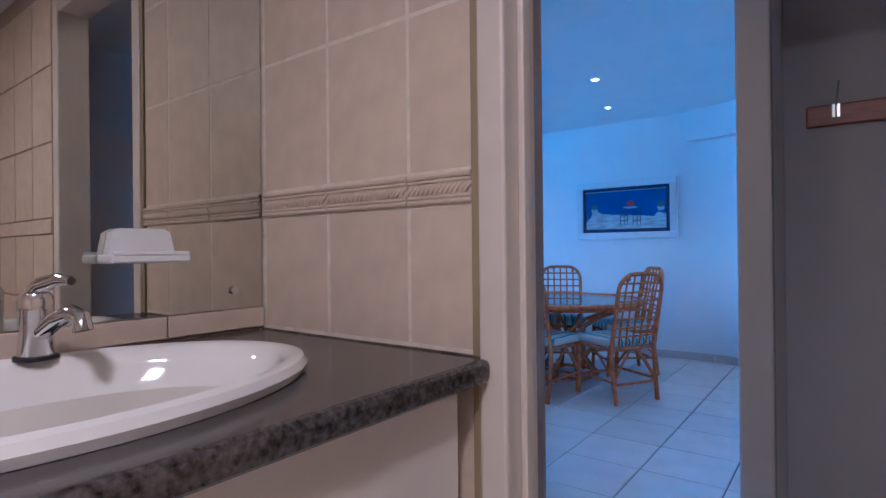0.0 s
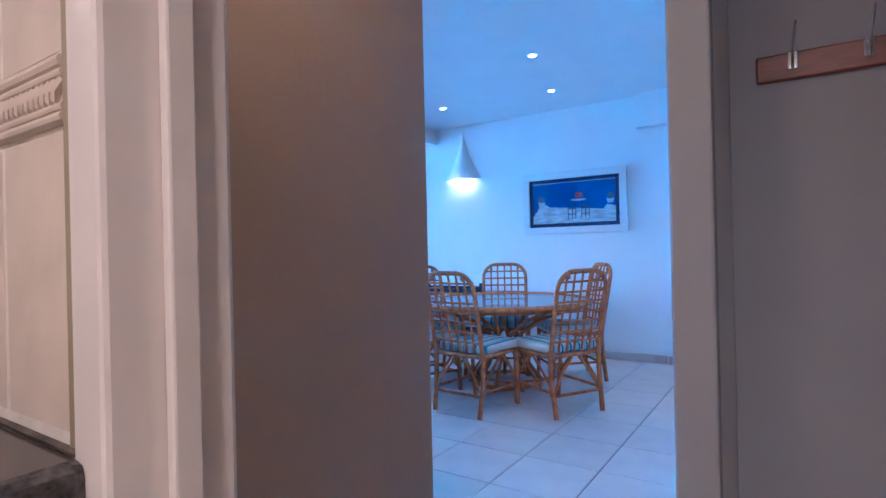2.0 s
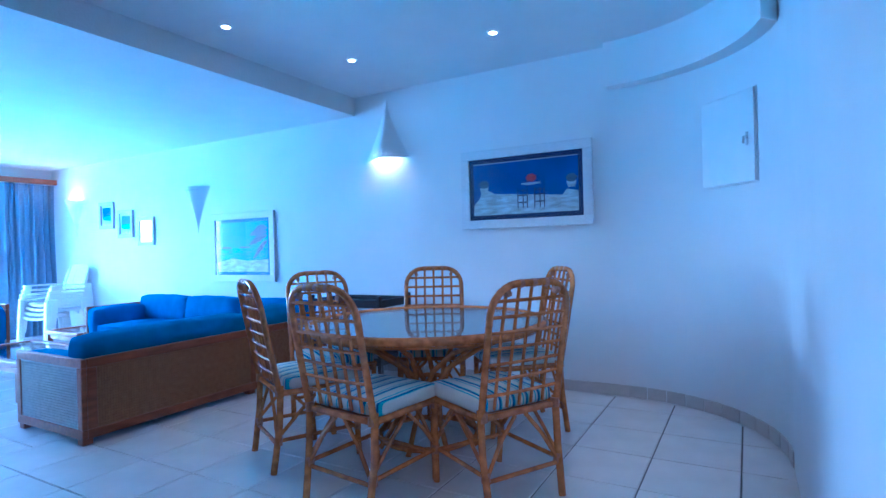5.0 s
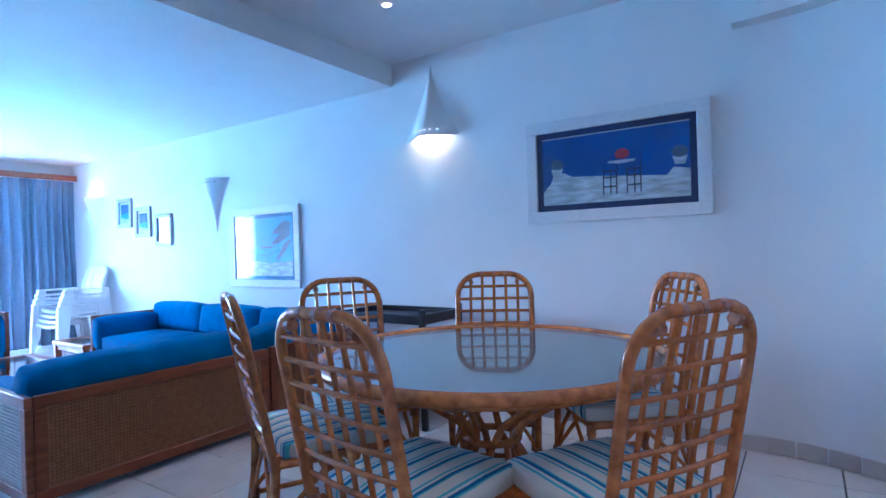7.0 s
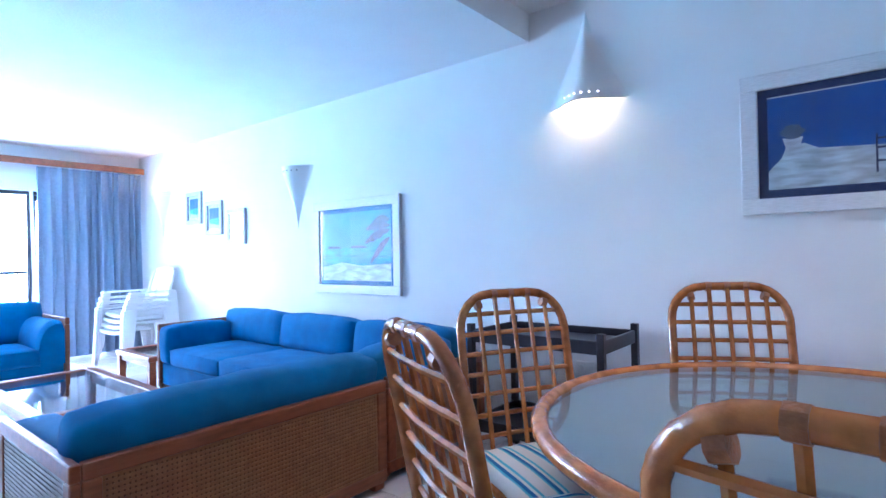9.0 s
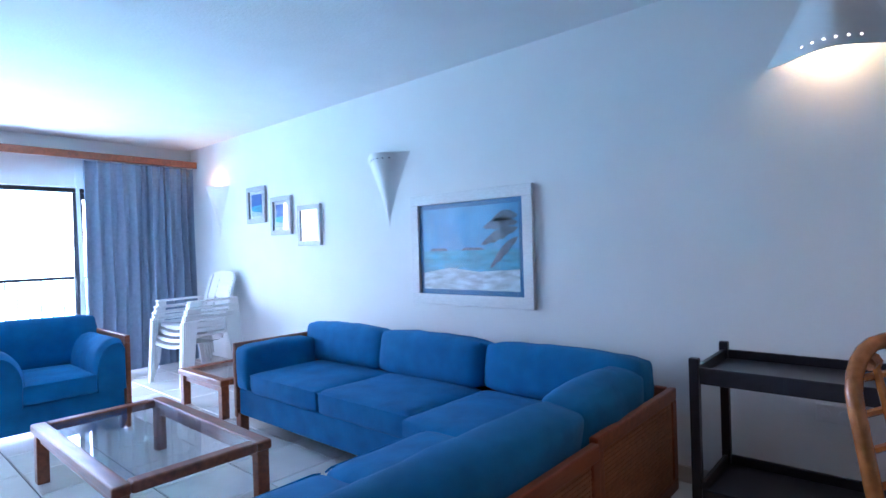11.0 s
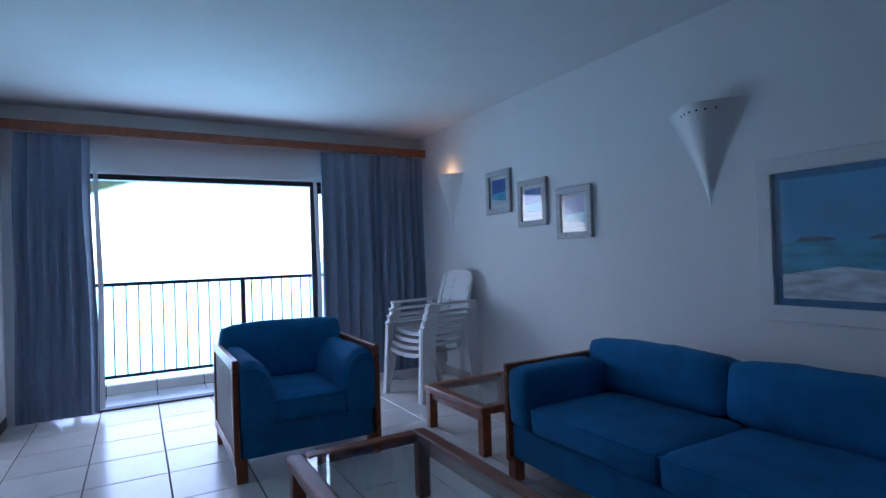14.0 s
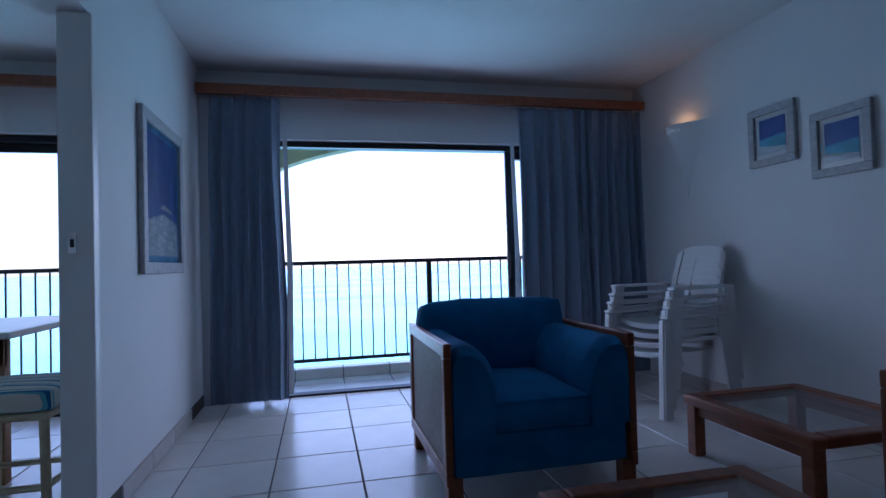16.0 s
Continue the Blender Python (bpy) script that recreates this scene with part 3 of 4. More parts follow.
W, Hh = r - l, t - b
part("print_border", blot([(l, t - 0.006), (r, t - 0.006), (r, t), (l, t)], 0.0130), FRAMEWHITE, terrace)
part("print_terrace", blot([(l, b), (r, b), (r, b + 0.36 * Hh), (l + 0.9 * W, b + 0.40 * Hh), (l + 0.86 * W, b + 0.30 * Hh), (l + 0.45 * W, b + 0.37 * Hh), (l + 0.22 * W, b + 0.40 * Hh), (l + 0.16 * W, b + 0.47 * Hh), (l + 0.08 * W, b + 0.44 * Hh), (l + 0.06 * W, b + 0.33 * Hh), (l, b + 0.20 * Hh)], 0.0130), SAND, terrace)
for x in (0.44, 0.60):
    for dx in (0.0, 0.05, 0.09):
        part("print_chair_leg", blot([(l + (x + dx) * W, b + 0.1 * Hh), (l + (x + dx) * W + 0.008, b + 0.1 * Hh), (l + (x + dx) * W + 0.008, b + (0.62 if dx > 0.08 else 0.48) * Hh), (l + (x + dx) * W, b + (0.62 if dx > 0.08 else 0.48) * Hh)], 0.0145), PRINTDARK, terrace)
    for z in (0.2, 0.33, 0.42):
        part("print_chair_bar", blot([(l + x * W, b + z * Hh), (l + (x + 0.1) * W, b + z * Hh), (l + (x + 0.1) * W, b + z * Hh + 0.009), (l + x * W, b + z * Hh + 0.009)], 0.0155), PRINTDARK, terrace)
part("print_table", blot([(l + 0.48 * W, b + 0.54 * Hh), (l + 0.56 * W, b + 0.52 * Hh), (l + 0.66 * W, b + 0.54 * Hh), (l + 0.66 * W, b + 0.57 * Hh), (l + 0.48 * W, b + 0.57 * Hh)], 0.0155), SAND, terrace)
part("print_bouquet", blot([(l + (0.575 + 0.045 * math.cos(i * math.tau / 14) * (1 + 0.2 * (i % 2))) * W, b + (0.655 + 0.065 * math.sin(i * math.tau / 14) * (1 + 0.25 * (i % 2))) * Hh) for i in range(14)], 0.0150), PRINTRED, terrace)
for x in (0.11, 0.94):
    part("print_pot", blot([(l + (x - 0.03) * W, b + 0.43 * Hh), (l + (x + 0.03) * W, b + 0.43 * Hh), (l + (x + 0.045) * W, b + 0.54 * Hh), (l + (x - 0.045) * W, b + 0.54 * Hh)], 0.0145), SAND, terrace)
    part("print_plant", blot([(l + (x + 0.06 * math.cos(i * math.tau / 12) * (1 - 0.3 * (i % 2))) * W, b + (0.6 + 0.08 * math.sin(i * math.tau / 12)) * Hh) for i in range(12)], 0.0155), PRINTGREY, terrace)

beach, (l, r, b, t) = picture("beach_picture", pose(-5.315, NORTH, 1.24), 1.05, 0.79, 0.075, FRAMEWHITE, "white-framed picture of a palm beach and sea", 0.035, material("teal_mat", (0.03, 0.16, 0.36), 0.5))
W, Hh = r - l, t - b
part("print_sky", box(l, r, -0.0115, -0.0103, b, t), SKYBLUE, beach)
part("print_sea", blot([(l, b), (r, b), (r, b + 0.48 * Hh), (l, b + 0.48 * Hh)], 0.0130), TURQUOISE, beach)
part("print_beach", blot([(l, b), (r, b), (r, b + 0.25 * Hh), (l + 0.6 * W, b + 0.22 * Hh), (l + 0.3 * W, b + 0.27 * Hh), (l, b + 0.20 * Hh)], 0.0145), SAND, beach)
for x, w in ((0.18, 0.11), (0.55, 0.13)):
    part("print_island", blot([(l + (x - w) * W, b + 0.475 * Hh), (l + (x + w) * W, b + 0.475 * Hh), (l + (x + w * 0.7) * W, b + 0.505 * Hh), (l + (x - w * 0.6) * W, b + 0.51 * Hh)], 0.0145), PRINTGREY, beach)
for cx, cz, dx, dz in ((1.0, 0.72, 0.36, -0.08), (1.0, 0.78, 0.34, 0.06), (1.0, 0.62, 0.28, -0.26), (1.0, 0.86, 0.25, 0.06)):
    leafpts = []
    for i in range(9):
        s = i / 8
        leafpts.append((l + (cx - dx * s) * W - 0.002, b + (cz + dz * s - 0.10 * s * s + 0.06 * math.sin(s * math.pi)) * Hh))
    for i in range(8, -1, -1):
        s = i / 8
        leafpts.append((l + (cx - dx * s) * W - 0.002, b + (cz + dz * s - 0.10 * s * s - 0.06 * math.sin(s * math.pi) - 0.02 * (i % 2)) * Hh))
    part("print_palm_leaf", blot(leafpts, 0.0160), PRINTGREY, beach)

for x, z in ((-8.05, 1.74), (-7.60, 1.605), (-7.14, 1.49)):
    p, (l, r, b, t) = picture("small_picture", pose(x, NORTH, z), 0.35, 0.37, 0.046, FRAMEGREY, "small grey-framed seascape hung in a stepped row", 0.03, FRAMEWHITE)
    tagged(p, group="small seascapes on the wall")
    part("print_sky", box(l, r, -0.0115, -0.0103, b, t), SEABLUE, p)
    part("print_sea", blot([(l, b), (r, b), (r, b + 0.5 * (t - b)), (l, b + 0.42 * (t - b))], 0.0130), TURQUOISE, p)
    part("print_sand", blot([(l, b), (r, b), (r, b + 0.12 * (t - b)), (l, b + 0.25 * (t - b))], 0.0145), SAND, p)

side_pic, (l, r, b, t) = picture("dune_picture", pose(-8.53, SOUTH, 1.41, 0, 0, 180), 0.78, 0.84, 0.06, FRAMEGREY, "tall grey-framed picture of blue sky over white dunes", 0.035, SKYBLUE)
part("print_sky", box(l, r, -0.0115, -0.0103, b, t), SEABLUE, side_pic)
part("print_dune", blot([(l, b), (r, b), (r, b + 0.30 * (t - b)), (l + 0.5 * (r - l), b + 0.36 * (t - b)), (l, b + 0.28 * (t - b))], 0.0130), SAND, side_pic)
part("print_boat", blot([(l + 0.4 * (r - l), b + 0.40 * (t - b)), (l + 0.8 * (r - l), b + 0.38 * (t - b)), (l + 0.7 * (r - l), b + 0.42 * (t - b)), (l + 0.5 * (r - l), b + 0.44 * (t - b))], 0.0145), FRAMEWHITE, side_pic)


# ---- lamps ----
def cone_sconce(place, flip, lit, label):
    """Half cone on the wall; mouth downward, or upward when flipped."""
    s = thing("wall_sconce", place, label, "wall lamp", "plaster cone wall lamps")
    n, h, r0, k = 28, 0.56, 0.175, -1 if flip else 1

    def section(rad, u):
        """A bell in plan: a round front that runs out along the wall."""
        return Vector((1.42 * rad * u, -0.80 * rad * (0.5 + 0.5 * math.cos(math.pi * u)) ** 0.85, 0))
    bm = bmesh.new()
    for shell in (0, 1):
        rows = []
        for j in range(15):
            f = j / 14
            rad = max(r0 * (1 - f) ** 1.35 + 0.004 - (0.010 if shell else 0), 0.002)
            rows.append([bm.verts.new(section(rad, -1 + 2 * i / n) + Vector((0, 0, k * f * h))) for i in range(n + 1)])
        for ra, rb in zip(rows, rows[1:]):
            for i in range(n):
                bm.faces.new((ra[i], ra[i + 1], rb[i + 1], rb[i]))
        rim = rows[0] if not shell else rim + rows[0]
    for i in range(n):
        bm.faces.new((rim[i], rim[i + 1], rim[n + 2 + i], rim[n + 1 + i]))
    bmesh.ops.recalc_face_normals(bm, faces=bm.faces)
    part("shade", bm, PLASTER, s, smooth=True)
    for i in range(6):
        u = -0.45 + 0.18 * i
        rr = r0 * (1 - 0.042 / h) ** 1.35 + 0.0045
        c = section(rr, u) + Vector((0, 0, k * 0.042))
        side = section(rr, u + 0.02) - section(rr, u - 0.02)
        d = Vector((side.y, -side.x, 0)).normalized()
        # solid plugs for holes: bulb light painted as glow, unlit ones dark
        part("vent_hole", tube([c - d * 0.004, c + d * 0.0025], 0.0055, 8), GLINT if lit else HOLE, s)
    if lit:
        bm = bmesh.new()
        bmesh.ops.create_uvsphere(bm, u_segments=14, v_segments=8, radius=0.02, matrix=Matrix.Translation((0, -0.06, k * 0.05)))
        part("bulb", bm, BULB, s, smooth=True)
    return s


cone_sconce(pose(-3.27, NORTH, 2.03), False, True, "white plaster cone wall lamp, lit and pointing down")
cone_sconce(pose(-6.10, NORTH, 1.985), True, False, "white plaster cone wall lamp, unlit and pointing up")
cone_sconce(pose(-8.86, NORTH, 2.0), True, True, "white plaster cone wall lamp glowing upward in the corner")

for x, y in DOWNLIGHTS:
    d = thing("downlight", pose(x, y, HIGH), "small round recessed ceiling downlight, lit", "downlight", "downlights in the dining ceiling")
    part("ring", lathe([(0.042, -0.001), (0.041, -0.007), (0.028, -0.009), (0.026, -0.001)], 24), WHITEPAINT, d, smooth=True)
    part("lens", lathe([(0.025, -0.002), (0.025, -0.006)], 20), BULB, d)

# meter cupboard in the curved wall
a = radians(48.5)
panel = thing("wall_cupboard", pose(CX + CR * math.sin(a), CY + CR * math.cos(a), 1.805, 0, 0, -48.5), "white flush wall cupboard door with small chrome latch", "cupboard")
part("frame", box(-0.235, 0.235, -0.035, 0.03, -0.285, 0.285, 0.004), PLASTER, panel)
leafp = part("door", box(-0.228, 0.228, -0.05, -0.036, -0.278, 0.278, 0.004), WHITEPAINT, panel)
part("latch_plate", box(0.165, 0.185, -0.056, -0.0505, -0.06, 0.02, 0.003), CHROME, leafp)
part("latch_knob", tube([(0.175, -0.056, -0.01), (0.175, -0.075, -0.01), (0.175, -0.08, -0.05)], 0.008, 8), CHROME, leafp, smooth=True)


# ---- living area ----
def cane_panel(parent, axis, at, a0, a1, z0, z1, mat, step=0.017, thick=0.006):
    """Woven cane: crossing strips between two points of a frame."""
    bm = bmesh.new()
    na, nz = int((a1 - a0) / step), int((z1 - z0) / step)

    def strip(u0, u1, v0, v1, d0, d1):
        if axis == "x":
            add_box(bm, d0, d1, u0, u1, v0, v1)
        else:
            add_box(bm, u0, u1, d0, d1, v0, v1)
    for i in range(na):
        u = a0 + (i + 0.5) * (a1 - a0) / na
        strip(u - step * 0.3, u + step * 0.3, z0, z1, at, at + thick * 0.5)
    for j in range(nz):
        v = z0 + (j + 0.5) * (z1 - z0) / nz
        strip(a0, a1, v - step * 0.3, v + step * 0.3, at + thick * 0.4, at + thick * 0.9)
    ob = part("cane_weave", bm, mat, parent)
    ob["kind"] = "stuff"
    return ob


def cane_frame(parent, axis, at, a0, a1, z0, z1, mat, cane, back):
    """A wooden frame with a cane field; at is the outer face, back the way inwards."""
    d0, d1 = sorted((at, at + back * 0.034))

    def bar(u0, u1, v0, v1):
        b = box(d0, d1, u0, u1, v0, v1, 0.007, 3) if axis == "x" else box(u0, u1, d0, d1, v0, v1, 0.007, 3)
        part("frame_bar", b, mat, parent)
    w = 0.058
    bar(a0, a1, z1 - w, z1)
    bar(a0, a1, z0, z0 + w)
    bar(a0, a0 + w, z0 + w, z1 - w)
    bar(a1 - w, a1, z0 + w, z1 - w)
    mid = at + back * 0.012
    cane_panel(parent, axis, mid, a0 + w - 0.003, a1 - w + 0.003, z0 + w - 0.003, z1 - w + 0.003, cane)
    # added dark sheet: the shade seen through the weave, as colour
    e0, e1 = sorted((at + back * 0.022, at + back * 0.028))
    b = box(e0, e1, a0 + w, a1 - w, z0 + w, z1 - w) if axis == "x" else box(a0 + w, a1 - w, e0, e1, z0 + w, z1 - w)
    part("cane_shade_sheet", b, cane_shade, parent)


# darkened cane brown, shade behind the weave put into the colour
cane_shade = material("painted_shade_behind_cane", (0.12, 0.045, 0.018), 0.8, vary=0.1)


def leg(parent, x, y, h=0.12):
    part("leg", box(x - 0.032, x + 0.032, y - 0.032, y + 0.032, 0, h, 0.006), WOOD, parent)


def roll_arm(parent, x_out, x_in, y0, y1, z0, z1):
    """A soft arm: high against the side panel, rolling over and down to the seat."""
    k, bm = 14, bmesh.new()
    w, h = x_in - x_out, z1 - z0
    loop = [(0.0, 0.0)] + [(0.0, 0.55), (0.0, 0.86), (0.07, 0.955), (0.18, 0.995)]
    loop += [(0.30 + 0.70 * math.sin(i * math.pi / 2 / k), 0.42 + 0.58 * math.cos(i * math.pi / 2 / k)) for i in range(k + 1)] + [(0.97, 0.0)]
    rings = []
    n = 16
    for j in range(n + 1):
        f = j / n
        y = y0 + (y1 - y0) * f
        shrink = 1 - 0.10 * max(0, 1 - f / 0.08) ** 2
        ring = []
        for u, v in loop:
            p = Vector((x_out + w * (u if u < 0.01 else u * shrink), y, z0 + h * v * shrink))
            if v > 0.02:
                q = p * 6
                p += Vector((0.006 * noise.noise(q) * (u > 0.02), 0, 0.008 * noise.noise(q + Vector((5, 2, 1)))))
            ring.append(bm.verts.new(p))
        rings.append(ring)
    m = len(loop)
    for r0, r1 in zip(rings, rings[1:]):
        for i in range(m):
            bm.faces.new((r0[i], r0[(i + 1) % m], r1[(i + 1) % m], r1[i]))
    bm.faces.new(rings[0])
    bm.faces.new(reversed(rings[-1]))
    bmesh.ops.recalc_face_normals(bm, faces=bm.faces)
    part("arm_cushion", bm, BLUE, parent, smooth=True)


def seat_unit(name, place, w, d, label, seats, left_arm, right_arm, side_cane, back_cane=None, panel_h=0.57, back_h=0.725, backs=0, wide_back=False, low=0.10, arm=0.17, rolled=False):
    """Faces -y: back along y = d, width along x from 0 to w."""
    s = thing(name, place, label, "armchair" if name == "armchair" else "sofa")
    x0 = 0.0
    x1 = w
    if left_arm:
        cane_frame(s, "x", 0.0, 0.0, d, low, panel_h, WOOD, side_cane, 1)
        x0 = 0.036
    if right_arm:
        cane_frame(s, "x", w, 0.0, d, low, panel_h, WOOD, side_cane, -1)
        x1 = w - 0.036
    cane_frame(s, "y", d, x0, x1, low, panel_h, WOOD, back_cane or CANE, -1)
    part("base", box(x0 + 0.004, x1 - 0.004, 0.02, d - 0.04, 0.12, 0.30, 0.012), BLUE, s)
    a = x0 + (arm if left_arm else 0.0)
    b = x1 - (arm if right_arm else 0.0)
    sw = (b - a) / seats
    for i in range(seats):
        part("seat_cushion", cushion(a + i * sw + 0.003, a + (i + 1) * sw - 0.003, 0.0, d - 0.20, 0.29, 0.435, 0.014, seed=i + w), BLUE, s, smooth=True)
    for i in range(seats):
        u0, u1, q = a + i * sw + 0.012, a + (i + 1) * sw - 0.012, d - 0.22
        part("seat_piping", tube([(u0, 0.004, 0.418), (u0 + 0.03, -0.004, 0.422), (u1 - 0.03, -0.004, 0.422), (u1, 0.004, 0.418)], 0.0045, 6), BLUE, s, smooth=True)
    ba, bb = (x0, x1) if wide_back else (a, b)
    count = backs or seats
    bw = (bb - ba) / count
    for i in range(count):
        bk = part("back_cushion", cushion(-bw / 2 + 0.003, bw / 2 - 0.003, -0.10, 0.10, 0.0, back_h - 0.42, 0.018, seed=i + 3 + w), BLUE, s, smooth=True)
        bk.matrix_basis = pose(ba + (i + 0.5) * bw, d - 0.17, 0.42, -9, 0, 0)
    if left_arm and rolled:
        roll_arm(s, x0 + 0.002, a + 0.03, -0.004, d - 0.22, 0.29, panel_h - 0.012)
    elif left_arm:
        part("arm_cushion", cushion(x0 + 0.002, a - 0.002, -0.004, d - 0.26, 0.30, panel_h - 0.015, 0.014, seed=7), BLUE, s, smooth=True)
    if right_arm and rolled:
        roll_arm(s, x1 - 0.002, b - 0.03, -0.004, d - 0.22, 0.29, panel_h - 0.012)
    elif right_arm:
        part("arm_cushion", cushion(b + 0.002, x1 - 0.002, -0.004, d - 0.26, 0.30, panel_h - 0.015, 0.014, seed=8), BLUE, s, smooth=True)
    for x in (0.04, w - 0.04):
        for y in (0.04, d - 0.05):
            leg(s, x, y, 0.13)
    return s


# long sofa by the wall
seat_unit("sofa", pose(-6.655, 5.60, 0.002), 1.745, 0.82, "blue cotton two-seat sofa in red-brown wooden frame", 2, True, False, CANE, panel_h=0.62, back_h=0.695, wide_back=True)
# corner unit, open to the west and south
corner = thing("corner_sofa", pose(-4.905, 5.56, 0.002), "blue cotton corner seat with cane back in wooden frame", "sofa")
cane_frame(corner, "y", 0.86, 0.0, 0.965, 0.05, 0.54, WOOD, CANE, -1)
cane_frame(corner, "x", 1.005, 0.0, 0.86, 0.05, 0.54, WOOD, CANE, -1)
part("base", box(0.005, 0.965, -0.005, 0.82, 0.09, 0.30, 0.012), BLUE, corner)
part("seat_cushion", cushion(0.0, 0.78, -0.02, 0.66, 0.29, 0.435, 0.014, seed=5), BLUE, corner, smooth=True)
bk = part("back_cushion", cushion(-0.45, 0.45, -0.10, 0.10, 0.0, 0.27, 0.02, seed=6), BLUE, corner, smooth=True)
bk.matrix_basis = pose(0.46, 0.71, 0.42, -9, 0, 0)
bk = part("back_cushion", cushion(-0.31, 0.31, -0.10, 0.10, 0.0, 0.245, 0.03, seed=9), BLUE, corner, smooth=True)
bk.matrix_basis = pose(0.84, 0.30, 0.42, -7, 0, -90)
for x in (0.05, 0.90):
    for y in (0.05, 0.76):
        leg(corner, x, y, 0.09)
# sofa with its cane back towards the dining table
seat_unit("sofa", pose(-4.71, 5.52, 0.002, 0, 0, -90), 1.355, 0.84, "blue cotton sofa with woven cane back and pale cane arm", 2, False, True, CANESHEEN, panel_h=0.54, back_h=0.665, backs=1, wide_back=True, low=0.04)

# armchair sides are brown cane, paled here by painted window sheen
seat_unit("armchair", pose(-7.385, 4.33, 0.002, 0, 0, 90), 0.86, 0.85, "blue cotton armchair with cane sides in wooden frame", 1, True, True, CANESHEEN, CANE, panel_h=0.675, back_h=0.79, wide_back=True, arm=0.17, rolled=True)


def glass_table(name, place, w, d, h, label):
    t = thing(name, place, label, "table")
    rw, z0 = 0.075, h - 0.05
    part("top_rail", box(0, w, 0, rw, z0, h, 0.012, 3), WOOD, t)
    part("top_rail", box(0, w, d - rw, d, z0, h, 0.012, 3), WOOD, t)
    part("top_rail", box(0, rw, rw, d - rw, z0, h, 0.012, 3), WOOD, t)
    part("top_rail", box(w - rw, w, rw, d - rw, z0, h, 0.012, 3), WOOD, t)
    g = part("glass_top", box(rw - 0.006, w - rw + 0.006, rw - 0.006, d - rw + 0.006, h - 0.014, h - 0.006), GLASS, t, "clear glass top")
    for x in (0.012, w - 0.072):
        for y in (0.012, d - 0.072):
            part("leg", box(x, x + 0.06, y, y + 0.06, 0, z0 + 0.002, 0.005), WOOD, t)
    for y in (0.03, d - 0.05):
        part("apron", box(0.07, w - 0.07, y, y + 0.02, z0 - 0.05, z0 + 0.001, 0.003), WOOD, t)
    return t


glass_table("coffee_table", pose(-6.765, 4.46, 0.002), 1.33, 0.71, 0.33, "low wooden coffee table with clear glass top")
glass_table("side_table", pose(-7.70, 5.65, 0.002), 0.75, 0.70, 0.30, "low wooden side table with clear glass top")


# stack of plastic garden chairs
def garden_chair(place):
    """Faces +y."""
    c = thing("garden_chair", place, "white plastic garden armchair in a stack", "chair", "stacked white garden chairs")
    lean = lambda z: -0.19 - 0.28 * max(0, z - 0.40)

    def sheet(bm, corners, t):
        """A flat slab of thickness t from four corners."""
        q = [Vector(p) for p in corners]
        nrm = (q[1] - q[0]).cross(q[3] - q[0]).normalized() * t
        lo, hi = [bm.verts.new(p) for p in q], [bm.verts.new(p + nrm) for p in q]
        bm.faces.new(lo[::-1])
        bm.faces.new(hi)
        for i in range(4):
            bm.faces.new((lo[i], lo[(i + 1) % 4], hi[(i + 1) % 4], hi[i]))
        return bm
    seat = bmesh.new()
    rows = [(-0.19, 0.400), (-0.05, 0.385), (0.10, 0.392), (0.20, 0.410), (0.235, 0.405), (0.245, 0.375)]
    grid = [[seat.verts.new((x, y, z - 0.03 * (1 - (x / 0.24) ** 2))) for x in (-0.235, -0.12, 0.0, 0.12, 0.235)] for y, z in rows]
    for ra, rb in zip(grid, grid[1:]):
        for i in range(4):
            seat.faces.new((ra[i], ra[i + 1], rb[i + 1], rb[i]))
    bmesh.ops.solidify(seat, geom=seat.faces[:], thickness=0.012)
    part("seat", seat, PLASTIC, c, smooth=True)
    for x in (-1, 1):
        part("back_side", sheet(bmesh.new(), [(x * 0.215, lean(0.40), 0.40), (x * 0.165, lean(0.40), 0.40), (x * 0.155, lean(0.86), 0.86), (x * 0.20, lean(0.83), 0.83)], 0.012), PLASTIC, c)
        part("armrest", box(x * 0.262 - 0.032, x * 0.262 + 0.032, -0.27, 0.26, 0.612, 0.632, 0.009, 3), PLASTIC, c)
        for k in range(3):
            part("arm_slat", sheet(bmesh.new(), [(x * 0.262, -0.24, 0.455 + 0.045 * k), (x * 0.262, 0.235, 0.455 + 0.045 * k), (x * 0.264, 0.235, 0.478 + 0.045 * k), (x * 0.264, -0.24, 0.478 + 0.045 * k)], 0.008), PLASTIC, c)
        part("front_leg", sheet(bmesh.new(), [(x * 0.268, 0.165, 0.612), (x * 0.268, 0.265, 0.612), (x * 0.283, 0.30, 0.0), (x * 0.283, 0.245, 0.0)], 0.014), PLASTIC, c)
        part("leg_flange", sheet(bmesh.new(), [(x * 0.268, 0.262, 0.612), (x * 0.235, 0.262, 0.60), (x * 0.245, 0.297, 0.0), (x * 0.283, 0.297, 0.0)], 0.010), PLASTIC, c)
        part("rear_leg", sheet(bmesh.new(), [(x * 0.262, -0.285, 0.612), (x * 0.262, -0.19, 0.612), (x * 0.265, -0.29, 0.0), (x * 0.265, -0.34, 0.0)], 0.014), PLASTIC, c)
        part("rear_flange", sheet(bmesh.new(), [(x * 0.262, -0.28, 0.60), (x * 0.215, -0.25, 0.60), (x * 0.23, -0.335, 0.0), (x * 0.265, -0.335, 0.0)], 0.010), PLASTIC, c)
    top = bmesh.new()
    arch = [(-0.20, 0.825), (-0.17, 0.868), (-0.10, 0.888), (0.0, 0.894), (0.10, 0.888), (0.17, 0.868), (0.20, 0.825)]
